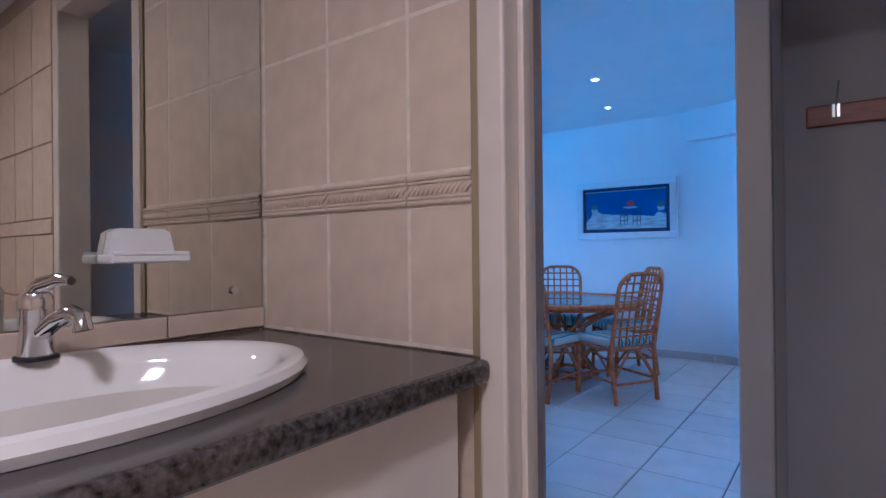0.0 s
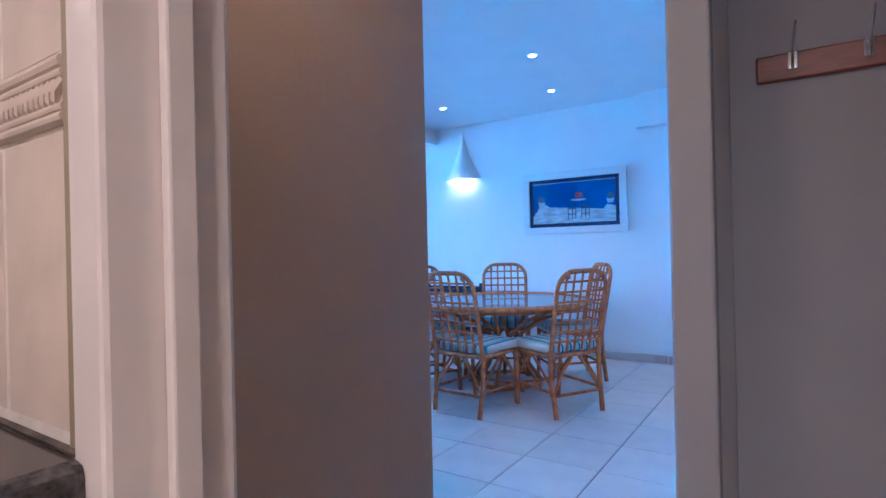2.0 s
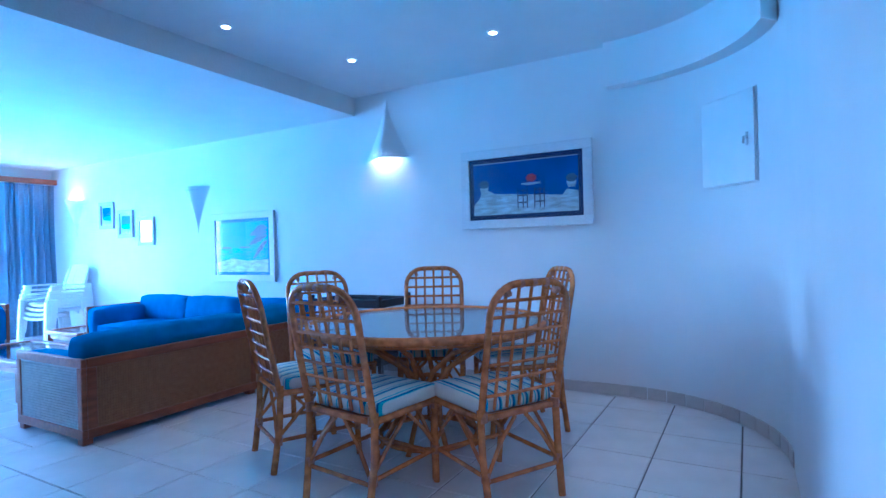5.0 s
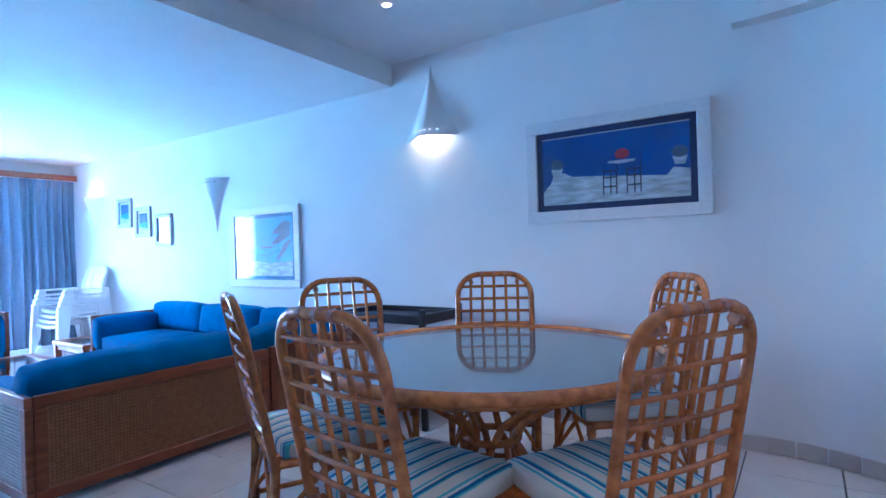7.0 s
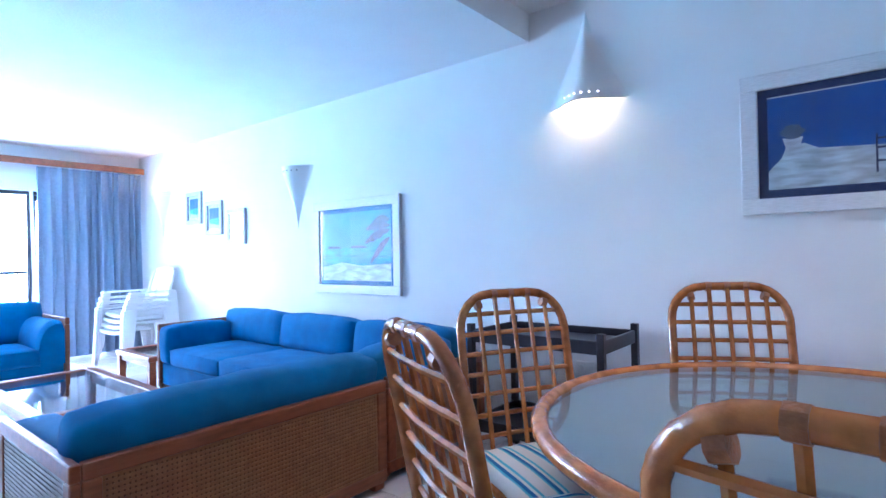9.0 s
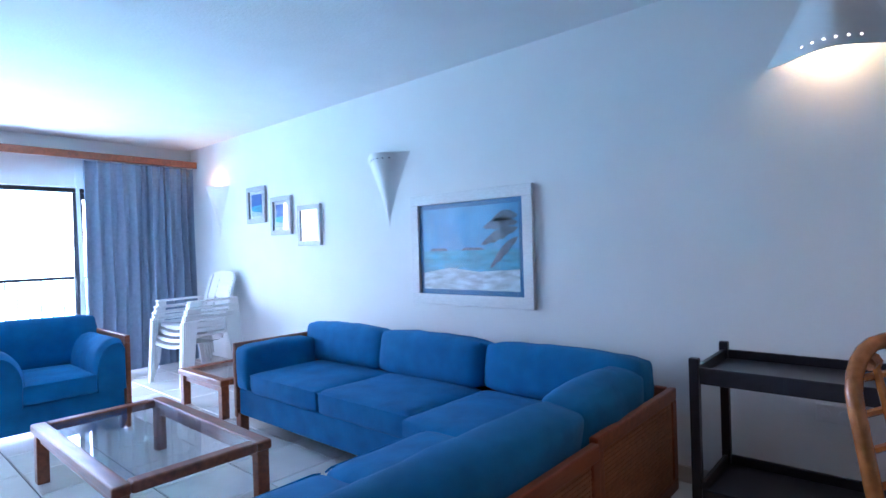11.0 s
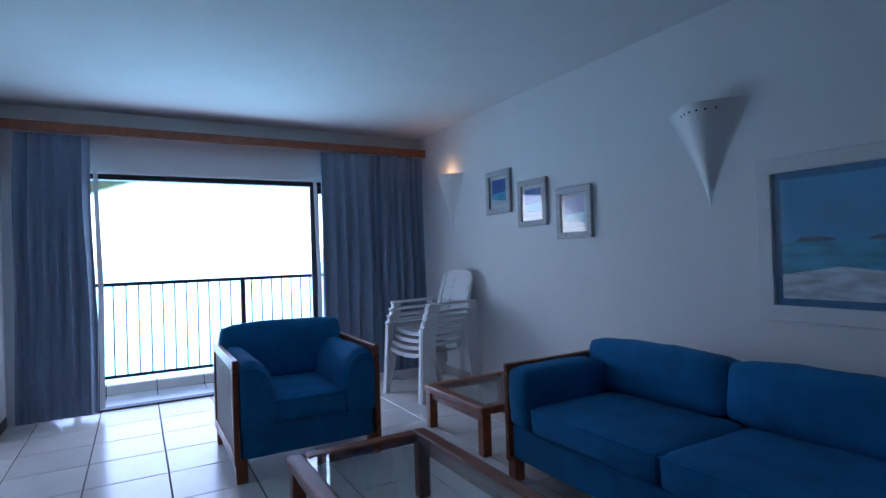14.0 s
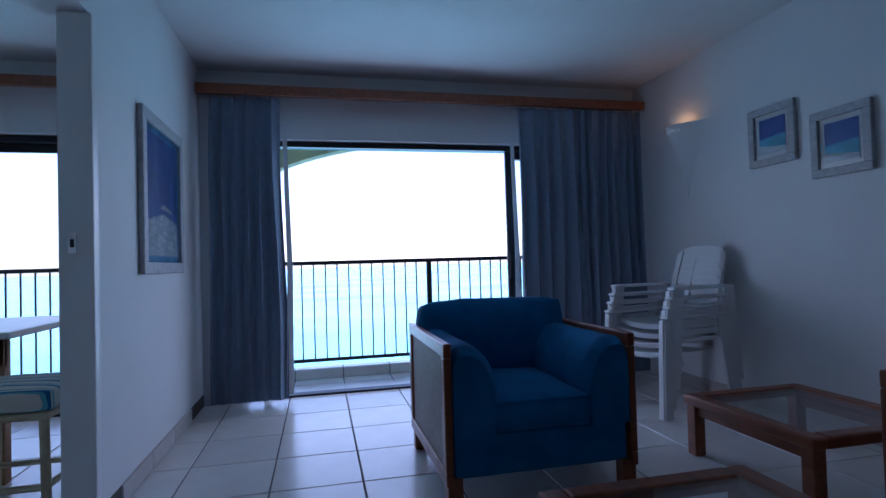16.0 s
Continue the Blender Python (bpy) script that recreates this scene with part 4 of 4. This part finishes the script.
    for (xa, za), (xb, zb) in zip(arch, arch[1:]):
        sheet(top, [(xa, lean(0.80), 0.80), (xb, lean(0.80), 0.80), (xb, lean(zb), zb), (xa, lean(za), za)], 0.013)
    part("back_top", top, PLASTIC, c)
    part("back_spine", sheet(bmesh.new(), [(0.03, lean(0.42), 0.42), (0.06, lean(0.42), 0.42), (0.055, lean(0.81), 0.81), (0.03, lean(0.81), 0.81)], -0.010), PLASTIC, c)
    for k in range(11):
        z = 0.47 + k * 0.031
        part("back_slat", box(-0.175, 0.175, lean(z) - 0.005, lean(z) + 0.005, z - 0.0065, z + 0.0065), PLASTIC, c)
    return c


stack = None
for k in range(4):
    m = pose(-8.52, 6.13, 0.002 + 0.001 * k, 0, 0, -170) @ pose(0, -0.022 * k, 0.058 * k)
    stack = copy_thing(stack, m) if stack else garden_chair(m)


# curtains and pelmet
def curtain(name, y0, y1, x, z0, z1, folds, amp, flare, seed, label):
    c = thing(name, pose(x, 0, 0), label, "curtain", "curtains at the balcony door")
    rng = random.Random(seed)
    ph = [rng.uniform(-0.5, 0.5) for _ in range(folds + 3)]
    bm = bmesh.new()
    n, rows = folds * 9, 26
    grid = []
    for side in (0, 1):
        sheet = []
        for j in range(rows + 1):
            v = j / rows
            z = z1 + (z0 - z1) * v
            line = []
            for i in range(n + 1):
                u = i / n
                f = u * folds
                k = int(f)
                w = ph[k] * (1 - (f - k)) + ph[k + 1] * (f - k)
                a = amp * (0.75 + 0.5 * abs(w)) * (0.55 + 0.45 * min(1, v * 3))
                ang = math.tau * (f + 0.35 * w) + 0.5 * w * v
                dx = a * (math.sin(ang) + 0.25 * math.sin(2 * ang + 4 * v)) + 0.01 * noise.noise(Vector((u * 9, v * 3, seed)))
                mid = (y0 + y1) / 2
                y = mid + (y0 + (y1 - y0) * u - mid) * (1 + flare * v) + 0.012 * math.cos(ang) + 0.02 * noise.noise(Vector((u * 5, v * 2, seed + 7)))
                line.append(bm.verts.new((dx - 0.003 * side, y, z + 0.006 * math.sin(ang) * (j == rows))))
            sheet.append(line)
        grid.append(sheet)
    for s in grid:
        for j in range(rows):
            for i in range(n):
                bm.faces.new((s[j][i], s[j][i + 1], s[j + 1][i + 1], s[j + 1][i]))
    for j in range(rows):
        for i in (0, n):
            bm.faces.new((grid[0][j][i], grid[0][j + 1][i], grid[1][j + 1][i], grid[1][j][i]))
    for i in range(n):
        for j in (0, rows):
            bm.faces.new((grid[0][j][i], grid[0][j][i + 1], grid[1][j][i + 1], grid[1][j][i]))
    bmesh.ops.recalc_face_normals(bm, faces=bm.faces)
    part("cloth", bm, CURTAIN, c, smooth=True)
    return c


curtain("curtain", 3.09, 3.585, -9.40, 0.035, 2.255, 6, 0.046, 0.10, 3, "gathered grey-blue curtain beside the open balcony door")
curtain("curtain", 5.45, 6.05, -9.39, 0.035, 2.255, 5, 0.036, 0.0, 5, "grey-blue curtain drawn over the fixed pane")
curtain("curtain", 6.02, 6.56, -9.38, 0.035, 2.255, 6, 0.042, 0.0, 8, "gathered grey-blue curtain in the room's corner")
for y0, y1 in ((3.60, 3.63), (5.405, 5.435)):
    lin = thing("curtain_lining", pose(-9.44, 0, 0), "white lining showing behind the curtain", "curtain lining")
    part("cloth", prism([(y0, 2.2), (y1, 2.2), (y1 + 0.03, 1.0), (y1 + 0.02, 0.06), (y0, 0.06), (y0 + 0.02, 1.0)], "x", -0.003, 0.0), LINING, lin)
pelmet = thing("curtain_pelmet", pose(-9.46, 0, 2.265), "red-brown wooden curtain pelmet board", "pelmet")
part("board", box(0.09, 0.112, 3.02, 6.61, 0.0, 0.075, 0.004), WOOD, pelmet)
part("shelf", box(-0.09, 0.089, 3.02, 6.61, 0.05, 0.07, 0.003), WOOD, pelmet)
outlet = thing("wall_socket", pose(-7.2, NORTH, 0.42), "white plastic wall socket by the side table", "socket")
part("plate", box(-0.07, 0.07, -0.02, 0, -0.03, 0.03, 0.006), PLASTIC, outlet)

trolley_socket = thing("wall_socket", pose(-3.30, NORTH, 0.47), "white plastic double wall socket behind the trolley", "socket")
part("plate", box(-0.07, 0.07, -0.016, 0, -0.04, 0.04, 0.005), PLASTIC, trolley_socket)
for x in (-0.035, 0.035):
    part("socket_face", lathe([(0.022, 0.0), (0.022, 0.003), (0.018, 0.004)], 16), PLASTIC, trolley_socket).matrix_basis = pose(x, -0.016, 0, 90, 0, 0)


stand = thing("tv_stand", pose(-6.05, 3.205, 0.002), "low brown wooden television stand with white edge", "cabinet")
part("body", box(-0.50, 0.50, -0.17, 0.16, 0.03, 0.42, 0.006), PALEWOOD, stand)
part("top", box(-0.53, 0.53, -0.18, 0.18, 0.421, 0.45, 0.006), PALEWOOD, stand)
part("white_edge", box(-0.53, 0.53, 0.181, 0.186, 0.425, 0.446), WHITEPAINT, stand)
tv = thing("television", pose(-5.93, 3.165, 0.452, 0, 0, -12), "black flat television on a low stand", "television")
part("screen_frame", box(-0.46, 0.46, -0.02, 0.02, 0.05, 0.55, 0.008), BLACKWOOD, tv)
part("screen", box(-0.44, 0.44, 0.0205, 0.023, 0.07, 0.53), material("dark_screen", (0.01, 0.01, 0.015), 0.15), tv)
part("foot", box(-0.18, 0.18, -0.09, 0.09, 0.0, 0.012, 0.004), BLACKWOOD, tv)
part("neck", box(-0.05, 0.05, -0.015, 0.015, 0.012, 0.07), BLACKWOOD, tv)


# ---- kitchen corner seen through the opening ----
kt = thing("kitchen_table", pose(-8.72, 1.80, 0.002), "white-topped wooden kitchen table", "table")
part("tabletop", box(-0.5, 0.5, -0.5, 0.62, 0.70, 0.735, 0.008), WHITEPAINT, kt)
part("apron", box(0.42, 0.45, -0.45, 0.57, 0.56, 0.70, 0.004), PALEWOOD, kt)
for x in (-0.42, 0.42):
    for y in (-0.42, 0.54):
        part("leg", box(x - 0.03, x + 0.03, y - 0.03, y + 0.03, 0, 0.70, 0.005), PALEWOOD, kt)
stool = thing("kitchen_stool", pose(-8.02, 2.55, 0.002), "cream bamboo stool with striped cushion", "stool")
CREAM = material("cream_bamboo", (0.55, 0.47, 0.30), 0.45, vary=0.12, scale=20)
for x in (-0.17, 0.17):
    for y in (-0.17, 0.17):
        part("leg", tube([(x * 1.08, y * 1.08, 0), (x, y, 0.42)], 0.02, 8), CREAM, stool, smooth=True)
    part("stretcher", tube([(x * 1.05, -0.18, 0.12), (x * 1.05, 0.18, 0.12)], 0.014, 7), CREAM, stool, smooth=True)
    part("stretcher", tube([(-0.18, x * 1.05, 0.12), (0.18, x * 1.05, 0.12)], 0.014, 7), CREAM, stool, smooth=True)
part("seat_frame", box(-0.2, 0.2, -0.2, 0.2, 0.40, 0.435, 0.012), CREAM, stool)
part("cushion", cushion(-0.21, 0.21, -0.21, 0.21, 0.436, 0.53, 0.015), STRIPES, stool, "striped blue cushion", smooth=True)
kp = thing("kitchen_pelmet", pose(-9.46, 0, 2.265), "red-brown wooden curtain pelmet board", "pelmet")
part("board", box(0.09, 0.112, -0.2, 2.78, 0.0, 0.075, 0.004), WOOD, kp)
part("shelf", box(-0.09, 0.089, -0.2, 2.78, 0.05, 0.07, 0.003), WOOD, kp)


# ---- bathroom ----
mirror = thing("bathroom_mirror", pose(-1.073, 0, 0), "large frameless wall mirror above the vanity", "mirror")
part("mirror_glass", box(0, 0.006, -0.8, 1.228, 1.072, 2.3), MIRROR, mirror)
part("mirror_screw", tube([(0.006, 1.145, 1.118), (0.013, 1.145, 1.118)], 0.010, 12), CHROME, mirror, smooth=True)
splash = thing("splashback", pose(-1.073, 0, 0), "beige tiled upstand below the mirror", "splashback")
for k in range(9):
    part("tile", box(0.0, 0.010, 0.982 - k * 0.25, 1.228 - k * 0.25, 1.02, 1.069, 0.002), BATHTILE, splash)

vanity = thing("vanity_unit", pose(0, 0, 0.002), "white laminate vanity cabinet below a dark counter", "cabinet")
part("body", box(-1.07, -0.435, -0.9, 1.20, 0.08, 0.965, 0.004), CABINET, vanity)
part("plinth", box(-1.07, -0.48, -0.9, 1.20, 0.0, 0.079), CABINET, vanity)
for k in range(4):
    y1 = 1.19 - k * 0.52
    dr = part("door", box(-0.432, -0.414, y1 - 0.51, y1, 0.10, 0.955, 0.003), CABINET, vanity)
    part("knob", tube([(-0.414, y1 - 0.46, 0.84), (-0.392, y1 - 0.46, 0.84)], 0.013, 10), CHROME, dr, smooth=True)

BX, BY, BA, BB = -0.70, 0.635, 0.25, 0.385
bm = box(-1.072, -0.362, -0.95, 1.228, 0.968, 1.012, 0.014, 3)
counter = tagged(part("vanity_counter", bm, GRANITE), "dark speckled granite counter with rounded edge", "counter")
cut = part("basin_cut", lathe([(0.90, 0.90), (0.90, 1.10)], 40, BA, BB), GRANITE)
cut.location = (BX, BY, 0)
mod = counter.modifiers.new("opening", 'BOOLEAN')
mod.object, mod.operation = cut, 'DIFFERENCE'
bpy.context.view_layer.update()
eval_mesh = bpy.data.meshes.new_from_object(counter.evaluated_get(bpy.context.evaluated_depsgraph_get()))
counter.modifiers.clear()
counter.data = eval_mesh
bpy.data.objects.remove(cut)

sealant = part("sealant", tube([(-1.066, 1.226, 1.012), (-0.9, 1.2262, 1.0125), (-0.72, 1.2258, 1.0118), (-0.55, 1.2262, 1.0125), (-0.37, 1.226, 1.012)], 0.0035, 6), material("stained_sealant", (0.10, 0.075, 0.05), 0.7, vary=0.7, scale=30), counter, "dark stained sealant joint")
part("sealant", tube([(-1.070, -0.94, 1.0125), (-1.070, 1.22, 1.0125)], 0.0035, 6), sealant.data.materials[0], counter, "dark stained sealant joint")

basin = thing("wash_basin", pose(BX, BY, 1.012), "oval white ceramic wash basin set in the counter", "basin")
prof = [(0.06, -0.165), (0.5, -0.15), (0.84, -0.08), (0.92, -0.002), (1.0, 0.001), (1.02, 0.014), (1.0, 0.026), (0.95, 0.030), (0.89, 0.022), (0.85, 0.0), (0.78, -0.06), (0.5, -0.125), (0.1, -0.145)]
part("bowl", lathe(prof, 64, BA, BB), CERAMIC, basin, smooth=True)
part("drain", lathe([(0.028, -0.143), (0.026, -0.139)], 20), CHROME, basin)
tap = thing("basin_tap", pose(-0.928, 0.695, 1.037, 0, 0, 12) @ Matrix.Scale(0.98, 4), "chrome single-lever basin mixer tap", "tap")
part("base_ring", lathe([(0.033, 0.0), (0.033, 0.006), (0.028, 0.008)], 24), BLACKMETAL, tap, smooth=True)
part("tap_body", lathe([(0.027, 0.006), (0.025, 0.05), (0.026, 0.085), (0.027, 0.10), (0.022, 0.112), (0.008, 0.117)], 24), CHROME, tap, smooth=True)
part("spout", tube([(0.015, 0, 0.045), (0.06, 0, 0.07), (0.10, 0, 0.082), (0.125, 0, 0.075), (0.13, 0, 0.055)], 0.0145, 12), CHROME, tap, smooth=True)
part("lever", tube([(-0.005, 0, 0.112), (0.02, 0, 0.128), (0.07, 0, 0.138), (0.10, 0, 0.135)], 0.012, 10, taper=[1.3, 1.2, 0.9, 0.6]), CHROME, tap, smooth=True)

soap = thing("soap_dish", pose(-1.066, 0.917, 1.203) @ Matrix.Diagonal((1, 0.8, 0.94, 1)), "white plastic soap dish stuck to the mirror", "soap dish")
part("tray", box(0.001, 0.075, -0.10, 0.10, -0.012, 0.008, 0.006, 3), PLASTIC, soap)
part("back_shell", prism([(-0.085, 0.008), (0.085, 0.008), (0.072, 0.058), (0.055, 0.066), (-0.055, 0.066), (-0.075, 0.055)], "x", 0.001, 0.028), PLASTIC, soap, smooth=True)
part("tray_lip", tube([(0.07, -0.095, 0.008), (0.07, 0.095, 0.008)], 0.006, 8), PLASTIC, soap, smooth=True)

# coat rack in the hall
rack = thing("coat_rack", pose(0.07, 3.06, 1.80), "red-brown wooden coat rack with metal hooks", "coat rack")
part("board", box(-0.04, 0.80, -0.022, 0.0, -0.105, -0.02, 0.006), WOOD, rack)
for k in range(4):
    x = 0.06 + k * 0.19
    h = part("hook", tube([(x, -0.022, -0.03), (x, -0.05, -0.035), (x + 0.004, -0.075, 0.0), (x + 0.01, -0.08, 0.055)], 0.004, 7), CHROME, rack, "bent metal coat hook", smooth=True)
    part("lower_hook", tube([(x, -0.023, -0.06), (x, -0.045, -0.075), (x, -0.06, -0.06), (x, -0.062, -0.04)], 0.004, 7), CHROME, h, smooth=True)
    part("hook_plate", box(x - 0.014, x + 0.014, -0.026, -0.0225, -0.075, -0.02, 0.002), CHROME, h)


# ---- tiles, skirting: pieces last ----
def plate(w, d, h, bevel=0.003):
    bm = bmesh.new()
    lo = [bm.verts.new((x * w / 2, y * d / 2, 0)) for x, y in ((-1, -1), (1, -1), (1, 1), (-1, 1))]
    hi = [bm.verts.new((x * (w / 2 - bevel), y * (d / 2 - bevel), h)) for x, y in ((-1, -1), (1, -1), (1, 1), (-1, 1))]
    for i in range(4):
        bm.faces.new((lo[i], lo[(i + 1) % 4], hi[(i + 1) % 4], hi[i]))
    bm.faces.new(hi)
    return bm


def lay(name, parent, mesh, mat, places):
    for m in places:
        ob = new(name, mesh)
        ob.parent = parent
        ob.matrix_basis = m


def mesh_of(name, bm, mat):
    me = bpy.data.meshes.new(name)
    bm.to_mesh(me)
    bm.free()
    me.materials.append(mat)
    return me


PX, PY = 0.428, 0.42
tile_mesh = mesh_of("tile", plate(PX - 0.006, PY - 0.006, 0.006), TILE)
spots = []
far = []
for i in range(-22, 6):
    x = -0.764 + (i + 0.5) * PX
    x -= 0.208 if x < -4.0 else 0.0
    phase = 4.645 if x > -4.0 else 3.612
    for j in range(-16, 10):
        y = phase + (j + 0.5) * PY
        if not (-9.75 < x < 1.6 and -1.7 < y < 6.85):
            continue
        if x < -4.0 and y < -0.5:
            continue
        living = y > 2.3 or (x > -1.1)
        wiggle = Matrix.Rotation(radians(random.uniform(-0.12, 0.12)), 4, 'X') @ Matrix.Rotation(radians(random.uniform(-0.12, 0.12)), 4, 'Y')
        m = Matrix.Translation((x, y, -0.006)) @ wiggle
        if living and len(spots) < 300 and not (y < 1.0):
            spots.append(m)
        elif x > -1.06 or x < -5.4:
            far.append(m)
lay("tile", floor, tile_mesh, TILE, spots)
cut_tile = mesh_of("tile", plate(0.202, PY - 0.006, 0.006), TILE)
lay("tile", floor, cut_tile, TILE, [pose(-4.292, 3.612 + (j + 0.5) * PY, -0.006) for j in range(-1, 8)])
bm = bmesh.new()
for m in far:
    add = plate(PX - 0.006, PY - 0.006, 0.006)
    vs = {v: bm.verts.new(m @ v.co) for v in add.verts}
    for f in add.faces:
        bm.faces.new([vs[v] for v in f.verts])
    add.free()
rest = part("tile_field", bm, TILE, floor)
rest["kind"] = "stuff"

bal_tile = mesh_of("tile", plate(0.294, PY - 0.006, 0.008), TILE)
lay("tile", balcony, bal_tile, TILE, [pose(-9.85 - 0.30 * i, 3.622 + (j + 0.5) * PY, -0.008) for i in range(2) for j in range(-11, 11)])
kerb_tile = mesh_of("tile", plate(0.085, PY - 0.006, 0.008), TILE)
lay("tile", kerb, kerb_tile, TILE, [pose(-10.22, 3.622 + (j + 0.5) * PY, 0.0425, 0, 90, 0) for j in range(-11, 11)])
kerb_top = mesh_of("tile", plate(0.15, PY - 0.006, 0.008), TILE)
lay("tile", kerb, kerb_top, TILE, [pose(-10.29, 3.622 + (j + 0.5) * PY, 0.085) for j in range(-11, 11)])

skirt_n = mesh_of("skirting_tile", plate(PX - 0.004, 0.088, 0.009), SKIRT)
lay("skirting_tile", wall_north, skirt_n, SKIRT, [pose(-0.764 + (i + 0.5) * PX, NORTH, 0.046, 90, 0, 0) for i in range(-20, -1)] + [pose(-1.30, NORTH - 0.0006, 0.046, 90, 0, 0)])
baseboard = structure("baseboard", box(WEST, -7.65, SOUTH, SOUTH + 0.004, 0, 0.085), GROUT, "joint bed of the tiled skirting", "baseboard")
lay("skirting_tile", baseboard, skirt_n, SKIRT, [pose(-8.285 + (i + 0.5) * PX, SOUTH + 0.003, 0.046, 90, 0, 180) for i in (-2, -1, 0)])
small = mesh_of("skirting_tile", plate(0.137, 0.088, 0.010), SKIRT)
curve = structure("baseboard_curved", box(CX - 0.002, CX + 0.002, CY + CR - 0.004, CY + CR, 0, 0.05), GROUT, "joint bed of the curved skirting", "baseboard")
lay("skirting_tile", curve, small, SKIRT, [pose(CX + CR * math.sin(q), CY + CR * math.cos(q), 0.046, 90, 0, -math.degrees(q)) for q in [(i + 0.5) * 0.142 for i in range(11)]])

# bathroom wall tiles with a moulded border
wt = 0.248
full = mesh_of("tile", plate(wt - 0.004, 0.326, 0.012), BATHTILE)
low = mesh_of("tile", plate(wt - 0.004, 0.28, 0.012), BATHTILE)
slim = mesh_of("tile", plate(0.157, 0.326, 0.012), BATHTILE)
slim_low = mesh_of("tile", plate(0.157, 0.28, 0.012), BATHTILE)
wall_b = bpy.data.objects["wall_bath_north"]
for x, a, b in ((-0.688, full, low), (-0.936, full, low), (-0.484, slim, slim_low)):
    lay("tile", wall_b, b, BATHTILE, [pose(x, 1.245, 1.16, 90, 0, 0)])
    lay("tile", wall_b, a, BATHTILE, [pose(x, 1.245, 1.532 + 0.33 * k, 90, 0, 0) for k in range(3)])
    lay("tile", wall_b, a, BATHTILE, [pose(x, 1.245, 0.85 - 0.33 * k, 90, 0, 0) for k in range(3)])
for x, w in ((-0.688, 0.244), (-0.936, 0.244), (-0.484, 0.157)):
    bd = part("border_tile", box(x - w / 2, x + w / 2, 1.229, 1.244, 1.303, 1.365, 0.002), BATHTILE, wall_b, "beige border tile with rope moulding")
    for z, r in ((1.359, 0.006), (1.349, 0.004), (1.318, 0.004), (1.309, 0.005)):
        part("moulding", tube([(x - w / 2, 1.229, z), (x + w / 2, 1.229, z)], r, 8), BATHTILE, bd, smooth=True)
    bm = bmesh.new()
    for i in range(int(w / 0.012)):
        xx = x - w / 2 + (i + 0.5) * 0.012
        add_tube(bm, [(xx - 0.008, 1.229, 1.325), (xx, 1.226, 1.333), (xx + 0.008, 1.229, 1.342)], 0.005, 6)
    part("rope_moulding", bm, BATHTILE, bd, smooth=True)

# tiles on the far side of the bathroom
wall_e = bpy.data.objects["wall_hall_east"]
wall_n = bpy.data.objects["wall_bath_east"]
lay("tile", wall_n, full, BATHTILE, [pose(0.545 + wt * i, 1.232, z, 90, 0, 0) for i in range(3) for z in (0.19, 0.52, 0.85, 1.532, 1.862, 2.192)])
lay("tile", wall_n, low, BATHTILE, [pose(0.545 + wt * i, 1.232, 1.16, 90, 0, 0) for i in range(3)])
lay("tile", wall_e, full, BATHTILE, [pose(1.302, 1.10 - wt * i, z, 90, 0, -90) for i in range(9) for z in (0.52, 0.85, 1.532, 1.862, 2.192)])
lay("tile", wall_e, low, BATHTILE, [pose(1.302, 1.10 - wt * i, 1.16, 90, 0, -90) for i in range(9)])
part("border_tile", box(1.284, 1.30, -1.28, 1.22, 1.303, 1.365, 0.003), BATHTILE, wall_e, "beige border tile")
part("border_tile", box(0.425, 1.283, 1.214, 1.23, 1.303, 1.365, 0.003), BATHTILE, wall_n, "beige border tile")
